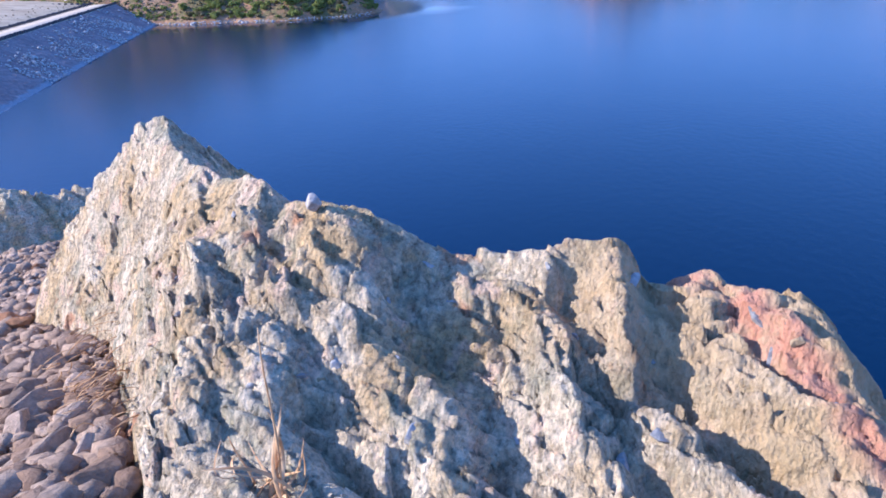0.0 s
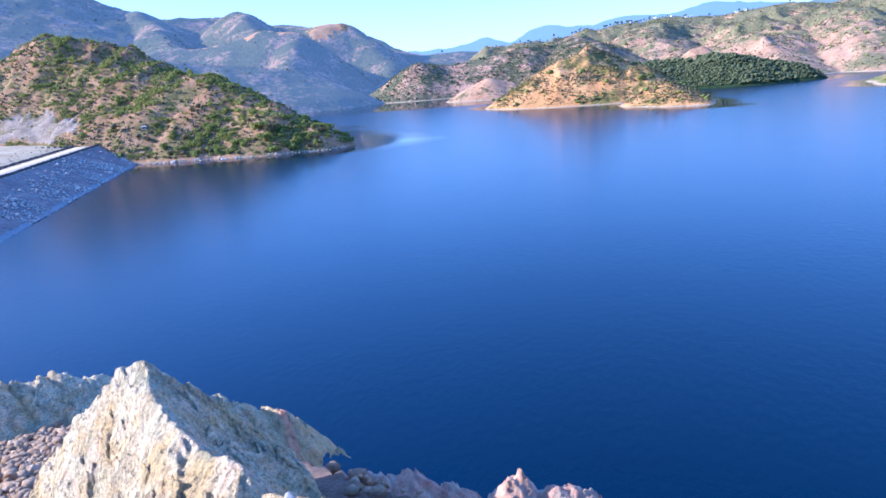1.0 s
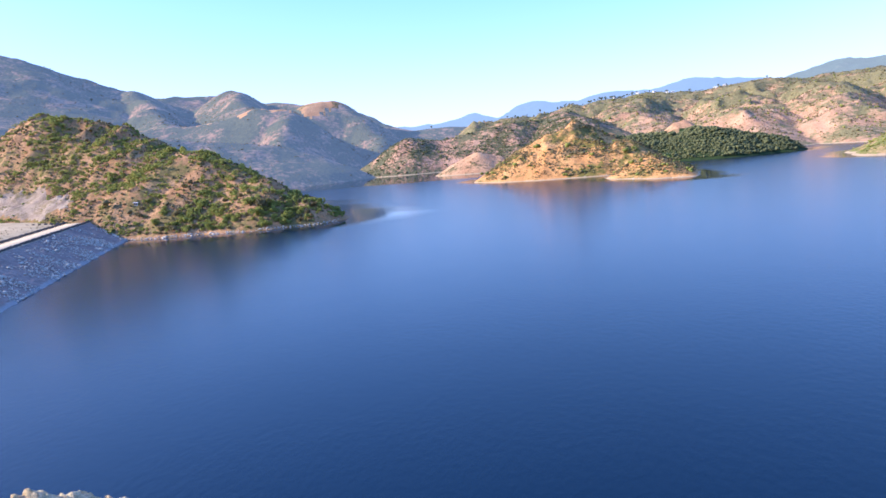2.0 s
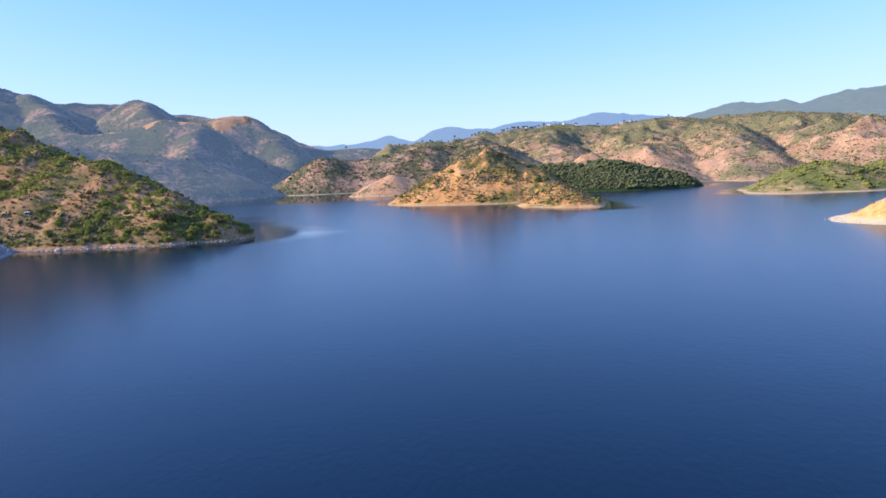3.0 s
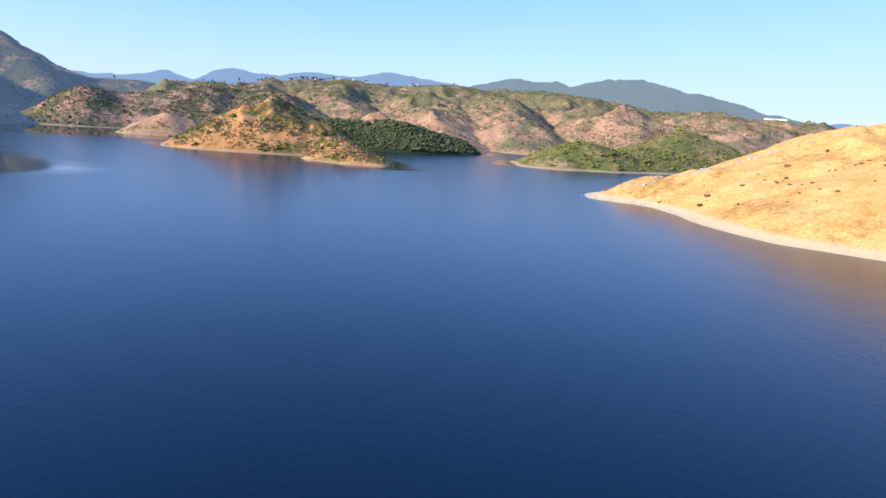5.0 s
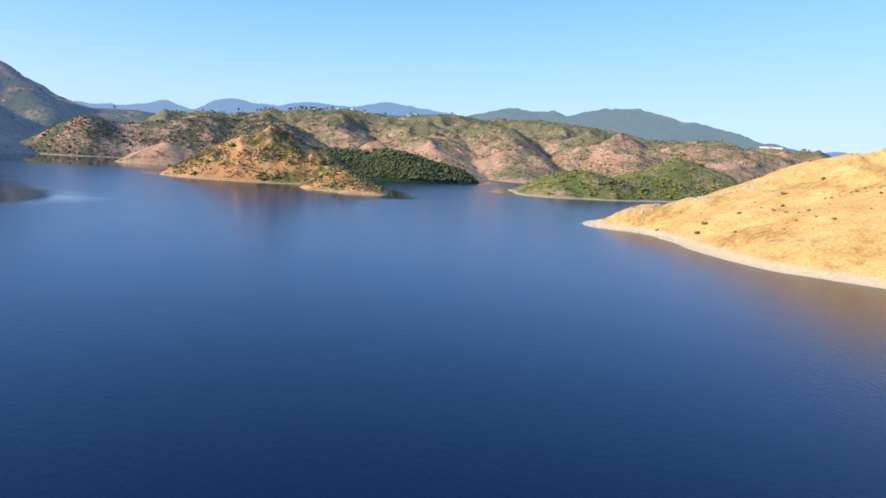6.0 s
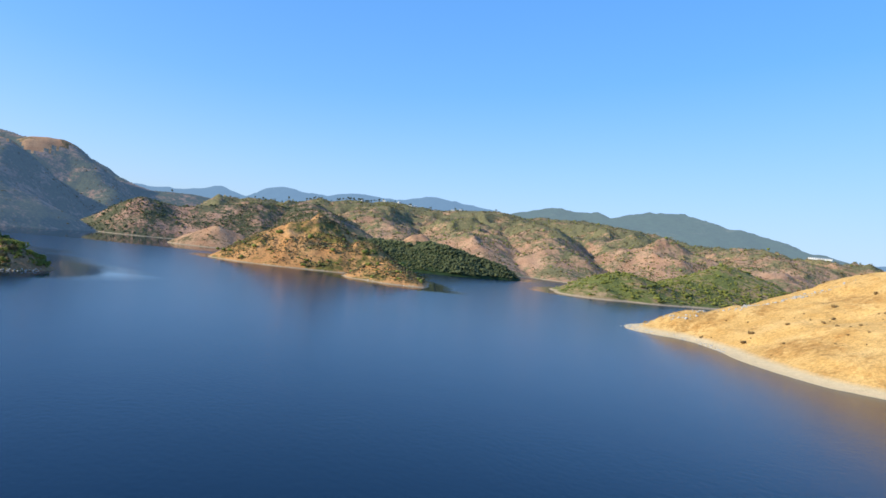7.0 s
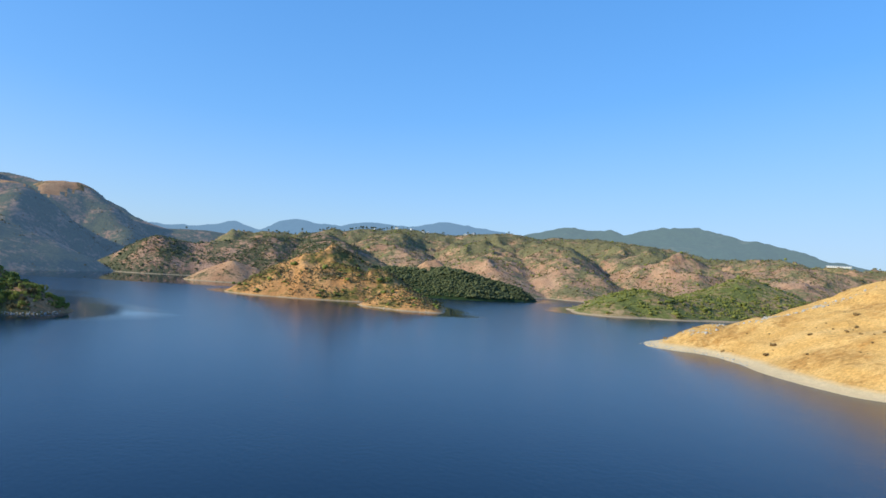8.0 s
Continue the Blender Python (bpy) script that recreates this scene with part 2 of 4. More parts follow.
# ------------------------------------------------------------------ land
# Each ridge: (x, y, height over the lake, fall of the flanks); a flank falls from the crest with a rounded top.
RIDGES = {
    "hillside": [[(-420, 330, 30, .5), (-350, 357, 50, .62), (-332, 382, 65, .66), (-292, 374, 54.6, .63), (-256, 365, 48, .6), (-224, 352, 40, .6),
                  (-192, 335, 30, .62), (-162, 322, 19.3, .6), (-138, 315, 9.7, .65), (-125, 313, 2.5, .8), (-121, 312, -3, .9)]],
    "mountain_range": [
        [(-1900, 900, 300, .4), (-1390, 970, 290, .42), (-1168, 1235, 279, .42), (-1090, 1304, 239, .42), (-1042, 1343, 229, .42), (-938, 1417, 194, .4),
         (-808, 1496, 191, .4), (-680, 1448, 154, .45), (-524, 1352, 126, .5), (-390, 1292, 79.5, .5), (-323, 1259, 62, .4), (-100, 1330, 55, .3)],
        [(-765, 898, 96, 0.6), (-666, 950, 96, 0.6), (-550, 964, 97, 0.65), (-483, 966, 100, 0.7), (-433, 968, 96, 0.8), (-414, 910, 73, 0.85), (-400, 862, 52, 0.85), (-379, 844, 35, 0.7)],
        [(-513, 739, 65, 0.45), (-453, 778, 58, 0.45), (-398, 813, 51, 0.45), (-379, 844, 35, 0.45), (-339, 885, -1, 0.42)],
        [(-489, 1194, 118, 0.7), (-455, 1207, 118, 0.75), (-396, 1175, 89, 0.8), (-340, 1109, 53, 0.75), (-299, 965, 4, 0.6)],
        [(-734, 1377, 178, 0.6), (-597, 1155, 134, 0.7), (-483, 966, 100, 0.7)],
        [(-912, 1314, 197, 0.6), (-736, 1108, 124, 0.65), (-620, 969, 96, 0.6)]],
    "headland": [[(-299, 911, -1, .6), (-279, 895, 20, .62), (-235, 900, 44, .62), (-199, 908, 38, .55), (-120, 930, 46, .5), (-60, 1010, 58, .4)],
                 [(-60, 1010, 58, .4), (-20, 900, 45, .4), (-60, 850, 25, .5), (-85, 765, 6, .5)]],
    "bare_knoll": [[(-160, 762, -1, .6), (-148, 752, 11, .65), (-128, 740, 20, .62), (-106, 745, 14, .6), (-85, 760, 6, .5)], [(66, 700, 33, 1.0), (73, 702, 34, 1.0)]],
    "island_hill": [[(-76, 552, -1, .55), (-58, 557, 13.6, .55), (-36, 564, 32, .58), (-19, 568, 39.6, .58), (-6, 556, 33, .6), (7, 545, 25.5, .6), (23, 519, 11, .5),
                     (26, 494, 6, .42), (29.5, 469, 12.5, .55), (40, 443, 5.8, .45), (53, 421, -.6, .4)],
                    [(-19, 568, 39, .6), (-12, 640, 26, .5), (0, 720, 26, .4)]],
    "wooded_hill": [[(5, 700, 22, .4), (68, 697, 26, .5), (93, 684, 26.5, .5), (139, 681, 14, .5), (168, 684, 0, .4)]],
    "green_peninsula": [[(164, 503, -.5, .4), (190, 520, 10, .4), (223, 546, 20, .4), (255, 548, 12.5, .3), (310, 600, 18, .3), (362, 640, 33.4, .4), (384, 620, 22, .4), (420, 600, 10, .3), (600, 560, 20, .3)]],
    "sandy_peninsula": [[(125, 304.5, -.4, .3), (141, 294.8, 5, .37), (148, 286, 3.5, .34), (156.6, 295.7, 10.3, .38), (167.4, 281, 6.8, .35), (175.3, 288.5, 14.1, .37), (185.4, 277.5, 18, .41), (189.9, 274.5, 18.6, .46),
                         (207.5, 272, 26.7, .44), (221.9, 272, 31.6, .43), (232, 248.5, 36.3, .41), (257.2, 207.8, 42.6, .36), (268.6, 156.6, 41.7, .42), (240, 60, 42, .36), (160, -60, 36, .4)]],
    "plateau": [[(-181, 1287, 63, .3), (-87, 1347, 72, .3), (73, 1448, 94, .3), (200, 1440, 88, .25), (269, 1323, 94.6, .26), (330, 1360, 88, .25), (444, 1328, 97, .26), (515, 1302, 81, .25), (652, 1182, 62, .25),
                 (806, 1020, 52, .22), (1300, 900, 60, .2)],
                [(73, 1448, 90, .35), (40, 1150, 62, .4), (60, 950, 40, .4), (80, 800, 20, .4)],
                [(200, 1440, 85, .35), (190, 1080, 58, .42), (170, 920, 40, .42), (165, 800, 14, .4)],
                [(330, 1360, 86, .35), (281, 1012, 53.5, .42), (262, 850, 30, .42), (238, 720, 1, .4)],
                [(444, 1328, 90, .3), (421, 907, 52, .42), (380, 820, 28, .4), (345, 760, 8, .4)],
                [(652, 1182, 60, .3), (560, 860, 50, .35), (470, 740, 25, .35)],
                [(-87, 1347, 70, .35), (-60, 1120, 55, .4), (-20, 930, 42, .4)]],
    "far_ridge": [[(629, 2882, 137, 0.3), (738, 2856, 170, 0.3), (877, 2817, 206, 0.3), (955, 2738, 194, 0.3), (1039, 2654, 171, 0.3), (1136, 2559, 136, 0.3)],
                  [(860, 2401, 129, 0.3), (930, 2375, 158, 0.3), (989, 2350, 180, 0.3), (1060, 2264, 192, 0.3), (1117, 2181, 179, 0.3), (1184, 2088, 148, 0.3), (1229, 1944, 119, 0.3), (1261, 1803, 94, 0.3), (1279, 1666, 75, 0.3)], [(1100, 1900, 60, .25), (1650, 2000, 60, .25), (2600, 1600, 60, .2)]],
    "backdrop": [[(-1900, 3500, 150, .25), (-800, 3720, 150, .3), (-644, 3745, 175, .35), (-500, 3800, 135, .3), (-302, 3788, 209, .4), (-150, 3800, 185, .3), (46, 3800, 224, .3), (250, 3800, 215, .3), (451, 3773, 259, .35), (600, 3750, 230, .3),
                  (704, 3734, 220, .3), (900, 3700, 150, .3), (2600, 2900, 110, .2)]],
    "rock_cutting": [[(-318, 302, -40, 1), (-288, 309, -40, 1), (-266, 304, -40, 1)]],
    "ground": [[(-400, -300, 40, .3), (-30, -30, 27, .9), (-6, -1.5, 25.6, 1.0), (1.5, -2, 25.6, 1.0), (20, -30, 30, .8), (160, -60, 36, .4), (500, -500, 60, .2)]],
}
# worn bare spots on the range: a line in plan and its reach
BARE_SPOTS = [([(-475, 1183, 0, 1), (-457, 1201, 0, 1)], 30), ([(-493, 958, 0, 1), (-470, 966, 0, 1)], 11), ([(-447, 963, 0, 1), (-422, 968, 0, 1)], 12), ([(-665, 948, 0, 1), (-549, 962, 0, 1)], 6)]
KINDS = list(RIDGES)
ROUND = {"hillside": 8, "mountain_range": 14, "headland": 10, "bare_knoll": 6, "island_hill": 5, "wooded_hill": 8, "green_peninsula": 10, "sandy_peninsula": 7,
         "plateau": 25, "far_ridge": 40, "backdrop": 60, "ground": 1, "rock_cutting": 2}


SIZE = {"hillside": 0.6, "mountain_range": 4, "headland": 1.2, "bare_knoll": 0.8, "island_hill": 0.5, "wooded_hill": 0.8, "green_peninsula": 0.8, "sandy_peninsula": 0.6,
        "plateau": 1.15, "far_ridge": 4, "backdrop": 4, "ground": 0.6, "rock_cutting": 0.3}
# the dam: a point of its crest edge over the lake, its direction, the way to its dry side, and where it meets the hill
DAM_O, DAM_U, DAM_N, DAM_END, DAM_TOP = (-149.2, 120.5), (-0.443, 0.897), (-0.897, -0.443), 198.0, 8.5


def crest_height(x, y, ridges, rnd):
    best = np.full(x.shape, -60.0)
    for line in ridges:
        for (ax, ay, az, sa), (bx, by, bz, sb) in zip(line, line[1:]):
            dx, dy = bx - ax, by - ay
            u = np.clip(((x - ax) * dx + (y - ay) * dy) / (dx * dx + dy * dy), 0, 1)
            d = np.hypot(x - ax - u * dx, y - ay - u * dy)
            best = np.maximum(best, az + (bz - az) * u - (sa + (sb - sa) * u) * (np.sqrt(d * d + rnd * rnd) - rnd))
    return best


def land(x, y):
    """Height of the land and the number of the hill that it belongs to."""
    x, y = np.asarray(x, float), np.asarray(y, float)
    wx = x + 7 * fbm(x / 60, y / 60, x * 0 + 3, 3)
    wy = y + 7 * fbm(x / 60, y / 60, x * 0 + 8, 3)
    far = np.clip(np.hypot(x, y) / 500 - 0.1, 0, 1)
    wx, wy = x + (wx - x) * far, y + (wy - y) * far
    hs = np.stack([crest_height(wx, wy, RIDGES[k], ROUND[k]) for k in KINDS])
    kind = hs.argmax(0)
    h = hs.max(0)
    # the road's rock cutting scars the foot of the hillside
    scar = crest_height(wx, wy, [[(px, py, 0, 1) for px, py, _, _ in RIDGES["rock_cutting"][0]]], 1) + 8.5 + 5 * fbm(x / 9, y / 9, x * 0 + 5, 3)
    scar = (scar > 0) & (kind == KINDS.index("hillside"))
    kind = np.where(scar, KINDS.index("rock_cutting"), kind)
    size = np.array([SIZE[k] for k in KINDS])[kind]
    up = np.clip(h, 0, 120)
    gully, bumps = 0, 0
    deep_cut = np.array([{"island_hill": .5, "plateau": .5, "mountain_range": .22, "rock_cutting": .2}.get(k, .34) for k in KINDS])[kind]
    deep_cut = np.where(kind == KINDS.index("plateau"), 0.62 * np.clip((98 - h) / 50, .2, 1), deep_cut)     # the rim of the plateau is level, its flanks are cut
    for g in sorted(set(SIZE.values())):
        here = size == g
        gully = gully + here * ridged(x / (75 * g), y / (75 * g), x * 0 + 1.5, 4)
        bumps = bumps + here * fbm(x / (14 * g), y / (14 * g), x * 0, 4)
    soft = np.where(kind == KINDS.index("sandy_peninsula"), 0.9, 1.0) * np.clip(np.hypot(x, y) / 150 - 0.3, 0, 1)
    h = h + soft * up * deep_cut * (gully - 0.42) + soft * np.clip(up / 6, 0, 1) * 1.1 * size * bumps
    h = np.where((kind == KINDS.index("sandy_peninsula")) & (h > -1), np.where(h < 6, np.clip(h, -1, 6) ** 2 / 10 * (h > 0) + np.minimum(h, 0) + 0.4 * np.clip(h, 0, 6), h), h)
    for line, reach in BARE_SPOTS:
        spot = crest_height(wx, wy, [line], 1) + reach + .5 * reach * fbm(x / 12, y / 12, x * 0 + 5, 3)
        bare = (spot > 0) & (kind == KINDS.index("mountain_range"))
        kind = np.where(bare, KINDS.index("bare_knoll"), kind)
    return np.maximum(h, -8.0), kind


fine = np.arange(-52, 52.01, 0.15)
coarse = np.arange(56, 307, 4.0)
az = np.radians(np.concatenate([fine, coarse]))
rad = np.concatenate([[3.0, 8, 16, 26, 40, 60, 85], 110 * np.exp(np.linspace(0, math.log(4700 / 110), 470))])
GX, GY = rad[:, None] * np.sin(az)[None], rad[:, None] * np.cos(az)[None]
GH, GK = land(GX, GY)
LAND_PTS = np.stack([GX, GY, GH], -1)
dv = np.roll(LAND_PTS, -1, 1) - np.roll(LAND_PTS, 1, 1)
du = np.gradient(LAND_PTS, axis=0)
LAND_N = np.cross(dv, du)
LAND_N /= np.linalg.norm(LAND_N, axis=-1, keepdims=True) + 1e-12
LAND_N *= np.where(LAND_N[..., 2:] < 0, -1, 1)

LOOKS = {
    "hillside": (land_material("hillside_scrub", (0.3, 0.155, 0.075), (0.45, 0.28, 0.16), (0.19, 0.145, 0.055), 0.5, 0.45, 0, (0.5, 0.43, 0.35)),
                 "scrub-covered brown hillside dropping to the lake", "hill"),
    "mountain_range": (land_material("mountain_scrub", (0.3, 0.175, 0.1), (0.46, 0.29, 0.17), (0.1, 0.1, 0.035), 0.85, 1.0, -3),
                       "long hazy mountain range with lit spurs and bare knolls", "mountain"),
    "headland": (land_material("headland_scrub", (0.38, 0.21, 0.14), (0.52, 0.33, 0.24), (0.12, 0.115, 0.065), 0.75, 0.8, 0.1),
                 "rocky headland with dark scrub at the narrows", "hill"),
    "bare_knoll": (land_material("knoll_earth", (0.4, 0.22, 0.13), (0.56, 0.36, 0.22), (0.15, 0.125, 0.06), 0.4, 0.7, 0.2),
                   "small bare pinkish knoll at the water", "hill"),
    "island_hill": (land_material("island_earth", (0.47, 0.225, 0.085), (0.62, 0.36, 0.16), (0.17, 0.14, 0.04), 0.5, 0.7, 0.1, (0.5, 0.36, 0.22)),
                    "orange-brown headland hill with dry scrub ringed by water", "hill"),
    "wooded_hill": (land_material("wooded_earth", (0.2, 0.14, 0.07), (0.32, 0.22, 0.12), (0.03, 0.05, 0.018), 1.2, 1.0, -.2),
                    "low hill under dense dark green woodland", "hill"),
    "green_peninsula": (land_material("green_scrub", (0.3, 0.2, 0.1), (0.45, 0.32, 0.18), (0.17, 0.175, 0.05), 0.75, 0.8, 0.5, (0.52, 0.38, 0.24)),
                        "low green peninsula with a bare shoreline", "hill"),
    "sandy_peninsula": (land_material("sandy_earth", (0.6, 0.35, 0.11), (0.79, 0.52, 0.21), (0.5, 0.26, 0.075), 0.42, 0.5, 1.9, (0.8, 0.6, 0.35)),
                        "bare golden sandy hill with a pale beach", "hill"),
    "plateau": (land_material("plateau_earth", (0.37, 0.205, 0.13), (0.53, 0.345, 0.225), (0.2, 0.175, 0.085), 0.6, 0.9, 0.1, upland=(35, 75, 0.09)),
                "eroded brown hills with scrub below a farmed plateau", "hill"),
    "far_ridge": (land_material("far_ridge_forest", (0.1, 0.12, 0.09), (0.16, 0.16, 0.11), (0.045, 0.075, 0.05), 1.1, 5.0, 0.0),
                  "distant forested green ridge", "mountain"),
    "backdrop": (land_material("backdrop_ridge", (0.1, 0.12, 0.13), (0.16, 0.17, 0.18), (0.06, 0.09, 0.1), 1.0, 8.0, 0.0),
                 "mountains on the horizon, pale blue with painted haze", "mountain"),
    "rock_cutting": (land_material("cut_rock", (0.2, 0.15, 0.115), (0.46, 0.37, 0.29), (0.2, 0.15, 0.075), 0.5, 0.2, -5.0),
                     "pale bare rock cutting beside the dam road", "rock cutting"),
    "ground": (land_material("ground_earth", (0.3, 0.2, 0.12), (0.42, 0.3, 0.2), (0.08, 0.09, 0.03), 0.3, 0.8, 0.5),
               "dry stony ground and the lake bed", "ground"),
}


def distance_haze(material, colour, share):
    """Paints haze onto the far backdrop ranges: a flat blue emission mixed into the surface."""
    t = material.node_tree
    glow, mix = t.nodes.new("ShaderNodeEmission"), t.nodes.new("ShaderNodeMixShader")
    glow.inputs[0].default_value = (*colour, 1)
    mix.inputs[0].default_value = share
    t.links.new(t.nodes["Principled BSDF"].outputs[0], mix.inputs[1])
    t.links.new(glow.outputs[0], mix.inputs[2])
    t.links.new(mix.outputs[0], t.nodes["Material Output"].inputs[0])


# no air stands before these ranges; the glow in their materials imitates it
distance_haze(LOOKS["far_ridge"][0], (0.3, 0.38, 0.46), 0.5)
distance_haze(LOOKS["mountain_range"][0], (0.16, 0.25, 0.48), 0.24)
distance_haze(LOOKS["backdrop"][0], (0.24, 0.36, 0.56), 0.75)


def build_land():
    rows, cols = GX.shape
    idx = np.arange(rows * cols).reshape(rows, cols)
    idx = np.concatenate([idx, idx[:, :1]], 1)
    quads = np.stack([idx[:-1, :-1], idx[:-1, 1:], idx[1:, 1:], idx[1:, :-1]], -1).reshape(-1, 4)
    top = GH.ravel()[quads].max(1)
    kind = GK.ravel()[quads[:, 0]]
    kind = np.where(top < -1.0, KINDS.index("ground"), kind)
    flat, nrm = LAND_PTS.reshape(-1, 3), LAND_N.reshape(-1, 3)
    made = {}
    for i, k in enumerate(KINDS):
        q = quads[kind == i]
        used, inv = np.unique(q, return_inverse=True)
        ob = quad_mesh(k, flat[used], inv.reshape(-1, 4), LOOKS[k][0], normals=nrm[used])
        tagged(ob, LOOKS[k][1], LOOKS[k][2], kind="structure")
        made[k] = ob
    return made


LAND = build_land()


def lee_of_shores(x, y):
    """How sheltered the water is: 1 close under the banks and in the narrows, 0 out on the lake."""
    reach = {"hillside": 34, "island_hill": 12, "headland": 12, "bare_knoll": 12, "wooded_hill": 14, "green_peninsula": 8, "mountain_range": 12}
    banks = np.max([1 + crest_height(x, y, RIDGES[k], ROUND[k]) / d for k, d in reach.items()], 0)
    narrows = np.clip((y - 590) / 60, 0, 1) * np.clip((-50 - x) / 60, 0, 1)
    return np.maximum(np.clip(banks, 0, 1), narrows)


lx, ly = GX[::2, ::2], GY[::2, ::2]
lake = grid_mesh("water", np.stack([lx, ly, lx * 0], -1), WATER, close=True)
lake.data.attributes.new("lee", 'FLOAT', 'POINT').data.foreach_set("value", lee_of_shores(lx, ly).ravel().astype(np.float32))
tagged(lake, "deep blue reservoir water with fine ripples", "lake", kind="structure")

# ------------------------------------------------------------------ foreground rock
CREST = [(-2.2, 1.62, -1.3), (-2.0, 1.66, -.95), (-1.86, 1.7, -.7), (-1.7, 1.75, -.54), (-1.56, 1.83, -.46), (-1.43, 1.87, -.43), (-1.3, 1.74, -.5), (-1.05, 1.5, -.485), (-.74, 1.26, -.455), (-.62, 1.22, -.46), (-.45, 1.25, -.56), (-.28, 1.26, -.575),
         (-.12, 1.23, -.535), (-.01, 1.2, -.52), (.06, 1.22, -.59), (.13, 1.24, -.57), (.19, 1.2, -.61), (.265, 1.17, -.555), (.33, 1.02, -.70), (.45, .82, -.84), (.7, .5, -1.1)]
BACK = [[(-1.41, 1.83, -.465, 1.15), (-1.42, 1.91, -.5, 1.15), (-1.43, 1.98, -.6, 1.15)]]     # the horn: its right flank turns from the sun
# clefts that run down the face: a line in plan, depth, width
CLEFTS = [([(-.41, 1.1), (-.29, 1.0), (-.2, .91), (-.13, .74)], .085, .048), ([(-.115, 1.14), (-.05, 1.04), (-.01, .98)], .055, .03),
          ([(.04, 1.25), (.05, 1.08), (.1, 1.0), (.26, .8)], .06, .035), ([(-.47, .84), (-.41, .79), (-.35, .74)], .075, .035), ([(-1.0, 1.42), (-.86, 1.2), (-.72, .98)], .03, .035),
          ([(-.05, .97), (-.01, .9), (.04, .8)], .065, .03), ([(.06, 1.0), (.13, .92), (.21, .84)], .06, .03), ([(-.74, 1.21), (-.66, 1.08)], .05, .03),
          ([(-.54, .97), (-.48, .87)], .02, .02), ([(-.24, 1.1), (-.17, 1.0)], .04, .025)]
FOOT = [(-2.7, 2.9), (-2.3, 2.1), (-1.98, 1.66), (-1.42, 1.42), (-1.05, 1.02), (-.74, .70), (-.5, .3), (-.3, -1.5), (-.2, -4)]
EYE_Z = 28.0


def beside(x, y, line):
    """Distance from a line in plan, positive on its right hand side going along it, and the height along it."""
    best, side, zz = np.full(x.shape, 1e9), np.zeros(x.shape), np.zeros(x.shape)
    for a, b in zip(line, line[1:]):
        dx, dy = b[0] - a[0], b[1] - a[1]
        u = np.clip(((x - a[0]) * dx + (y - a[1]) * dy) / (dx * dx + dy * dy), 0, 1)
        px, py = x - a[0] - u * dx, y - a[1] - u * dy
        d = np.hypot(px, py)
        near = d < best
        s = np.where(px * dy - py * dx > 0, 1.0, -1.0)
        best, side = np.where(near, d, best), np.where(near, s, side)
        if len(a) > 2:
            zz = np.where(near, a[2] + (b[2] - a[2]) * u, zz)
    return best * side, zz


def stony_ground(x, y):
    """Scree that falls away from the viewpoint, and drops off past its edge."""
    d = np.hypot(x, y)
    z = -.84 - .235 * (d - 1.35)
    edge = np.maximum(0, y * 0.8 + x * 0.55 - 1.35 + np.clip(np.hypot(x, y - 1) - 1.2, 0, 1) * .7 * fbm(x * .7, y * .7, x * 0 + 11, 3)) + np.maximum(0, d - 6.6 + 1.3 * fbm(x * .4, y * .4, x * 0 + 6, 3))
    # a step down to where one stands
    u = np.clip((.95 + .68 * x - .73 * y) / .8, 0, 1)
    u = u * u * (3 - 2 * u)
    z = z * (1 - u) - (1.22 + .1 * d) * u
    return z + .03 * fbm(x * 3, y * 3, x * 0, 3) + .012 * fbm(x * 14, y * 14, x * 0, 3) - 1.6 * edge


def cells(p, q, seed):
    """Broken facets: each cell has its own offset and tilt; also the distance to the cell's rim."""
    i, j = np.floor(p), np.floor(q)
    d1, d2 = np.full(p.shape, 9.0), np.full(p.shape, 9.0)
    val = np.zeros(p.shape)
    for a in (-1, 0, 1):
        for b in (-1, 0, 1):
            ci, cj, s = i + a, j + b, i * 0 + seed
            px, py = ci + hash3(ci, cj, s), cj + hash3(ci, cj, s + 1)
            d = np.hypot(p - px, q - py)
            v = hash3(ci, cj, s + 2) - .5 + (hash3(ci, cj, s + 3) - .5) * 1.3 * (p - px) + (hash3(ci, cj, s + 4) - .5) * 1.3 * (q - py)
            near = d < d1
            d2 = np.where(near, d1, np.minimum(d2, d))
            val = np.where(near, v, val)
            d1 = np.where(near, d, d1)
    return val, d2 - d1


def rock_height(x, y):
    wx = x + .03 * fbm(x * 4, y * 4, x * 0 + 1, 3)
    wy = y + .03 * fbm(x * 4, y * 4, x * 0 + 5, 3)
    d, zc = beside(wx, wy, CREST)
    top = crest_height(wx, wy, [[(*c, .44) for c in CREST]], .02) - np.where(d > 0, 0, -1.1 * d)
    top = np.maximum(top, crest_height(wx, wy, BACK, .03))
    for line, deep, wide in CLEFTS:
        g, _ = beside(wx, wy, line)
        g = np.where(g < 0, g * .55, g)       # steep on one wall, easy on the other
        top = top - deep * np.exp(-(g / wide) ** 2)
    f, _ = beside(wx, wy, FOOT)
    wall = stony_ground(x, y) - .05 - 1.8 * f
    near = stony_ground(x, y) - .08 + 1.9 * (y - .16 + .12 * fbm(x * 3, y * 3, x * 0 + 2, 3)) + .9 * np.maximum(0, -.1 - x)
    side = stony_ground(x, y) - .05 + 1.6 * (.95 + .2 * fbm(x * 3, y * 3, x * 0 + 4, 3) - x)
    k = .03
    low = -k * np.logaddexp(np.logaddexp(-top / k, -wall / k), np.logaddexp(-near / k, -side / k))
    return low, d, f


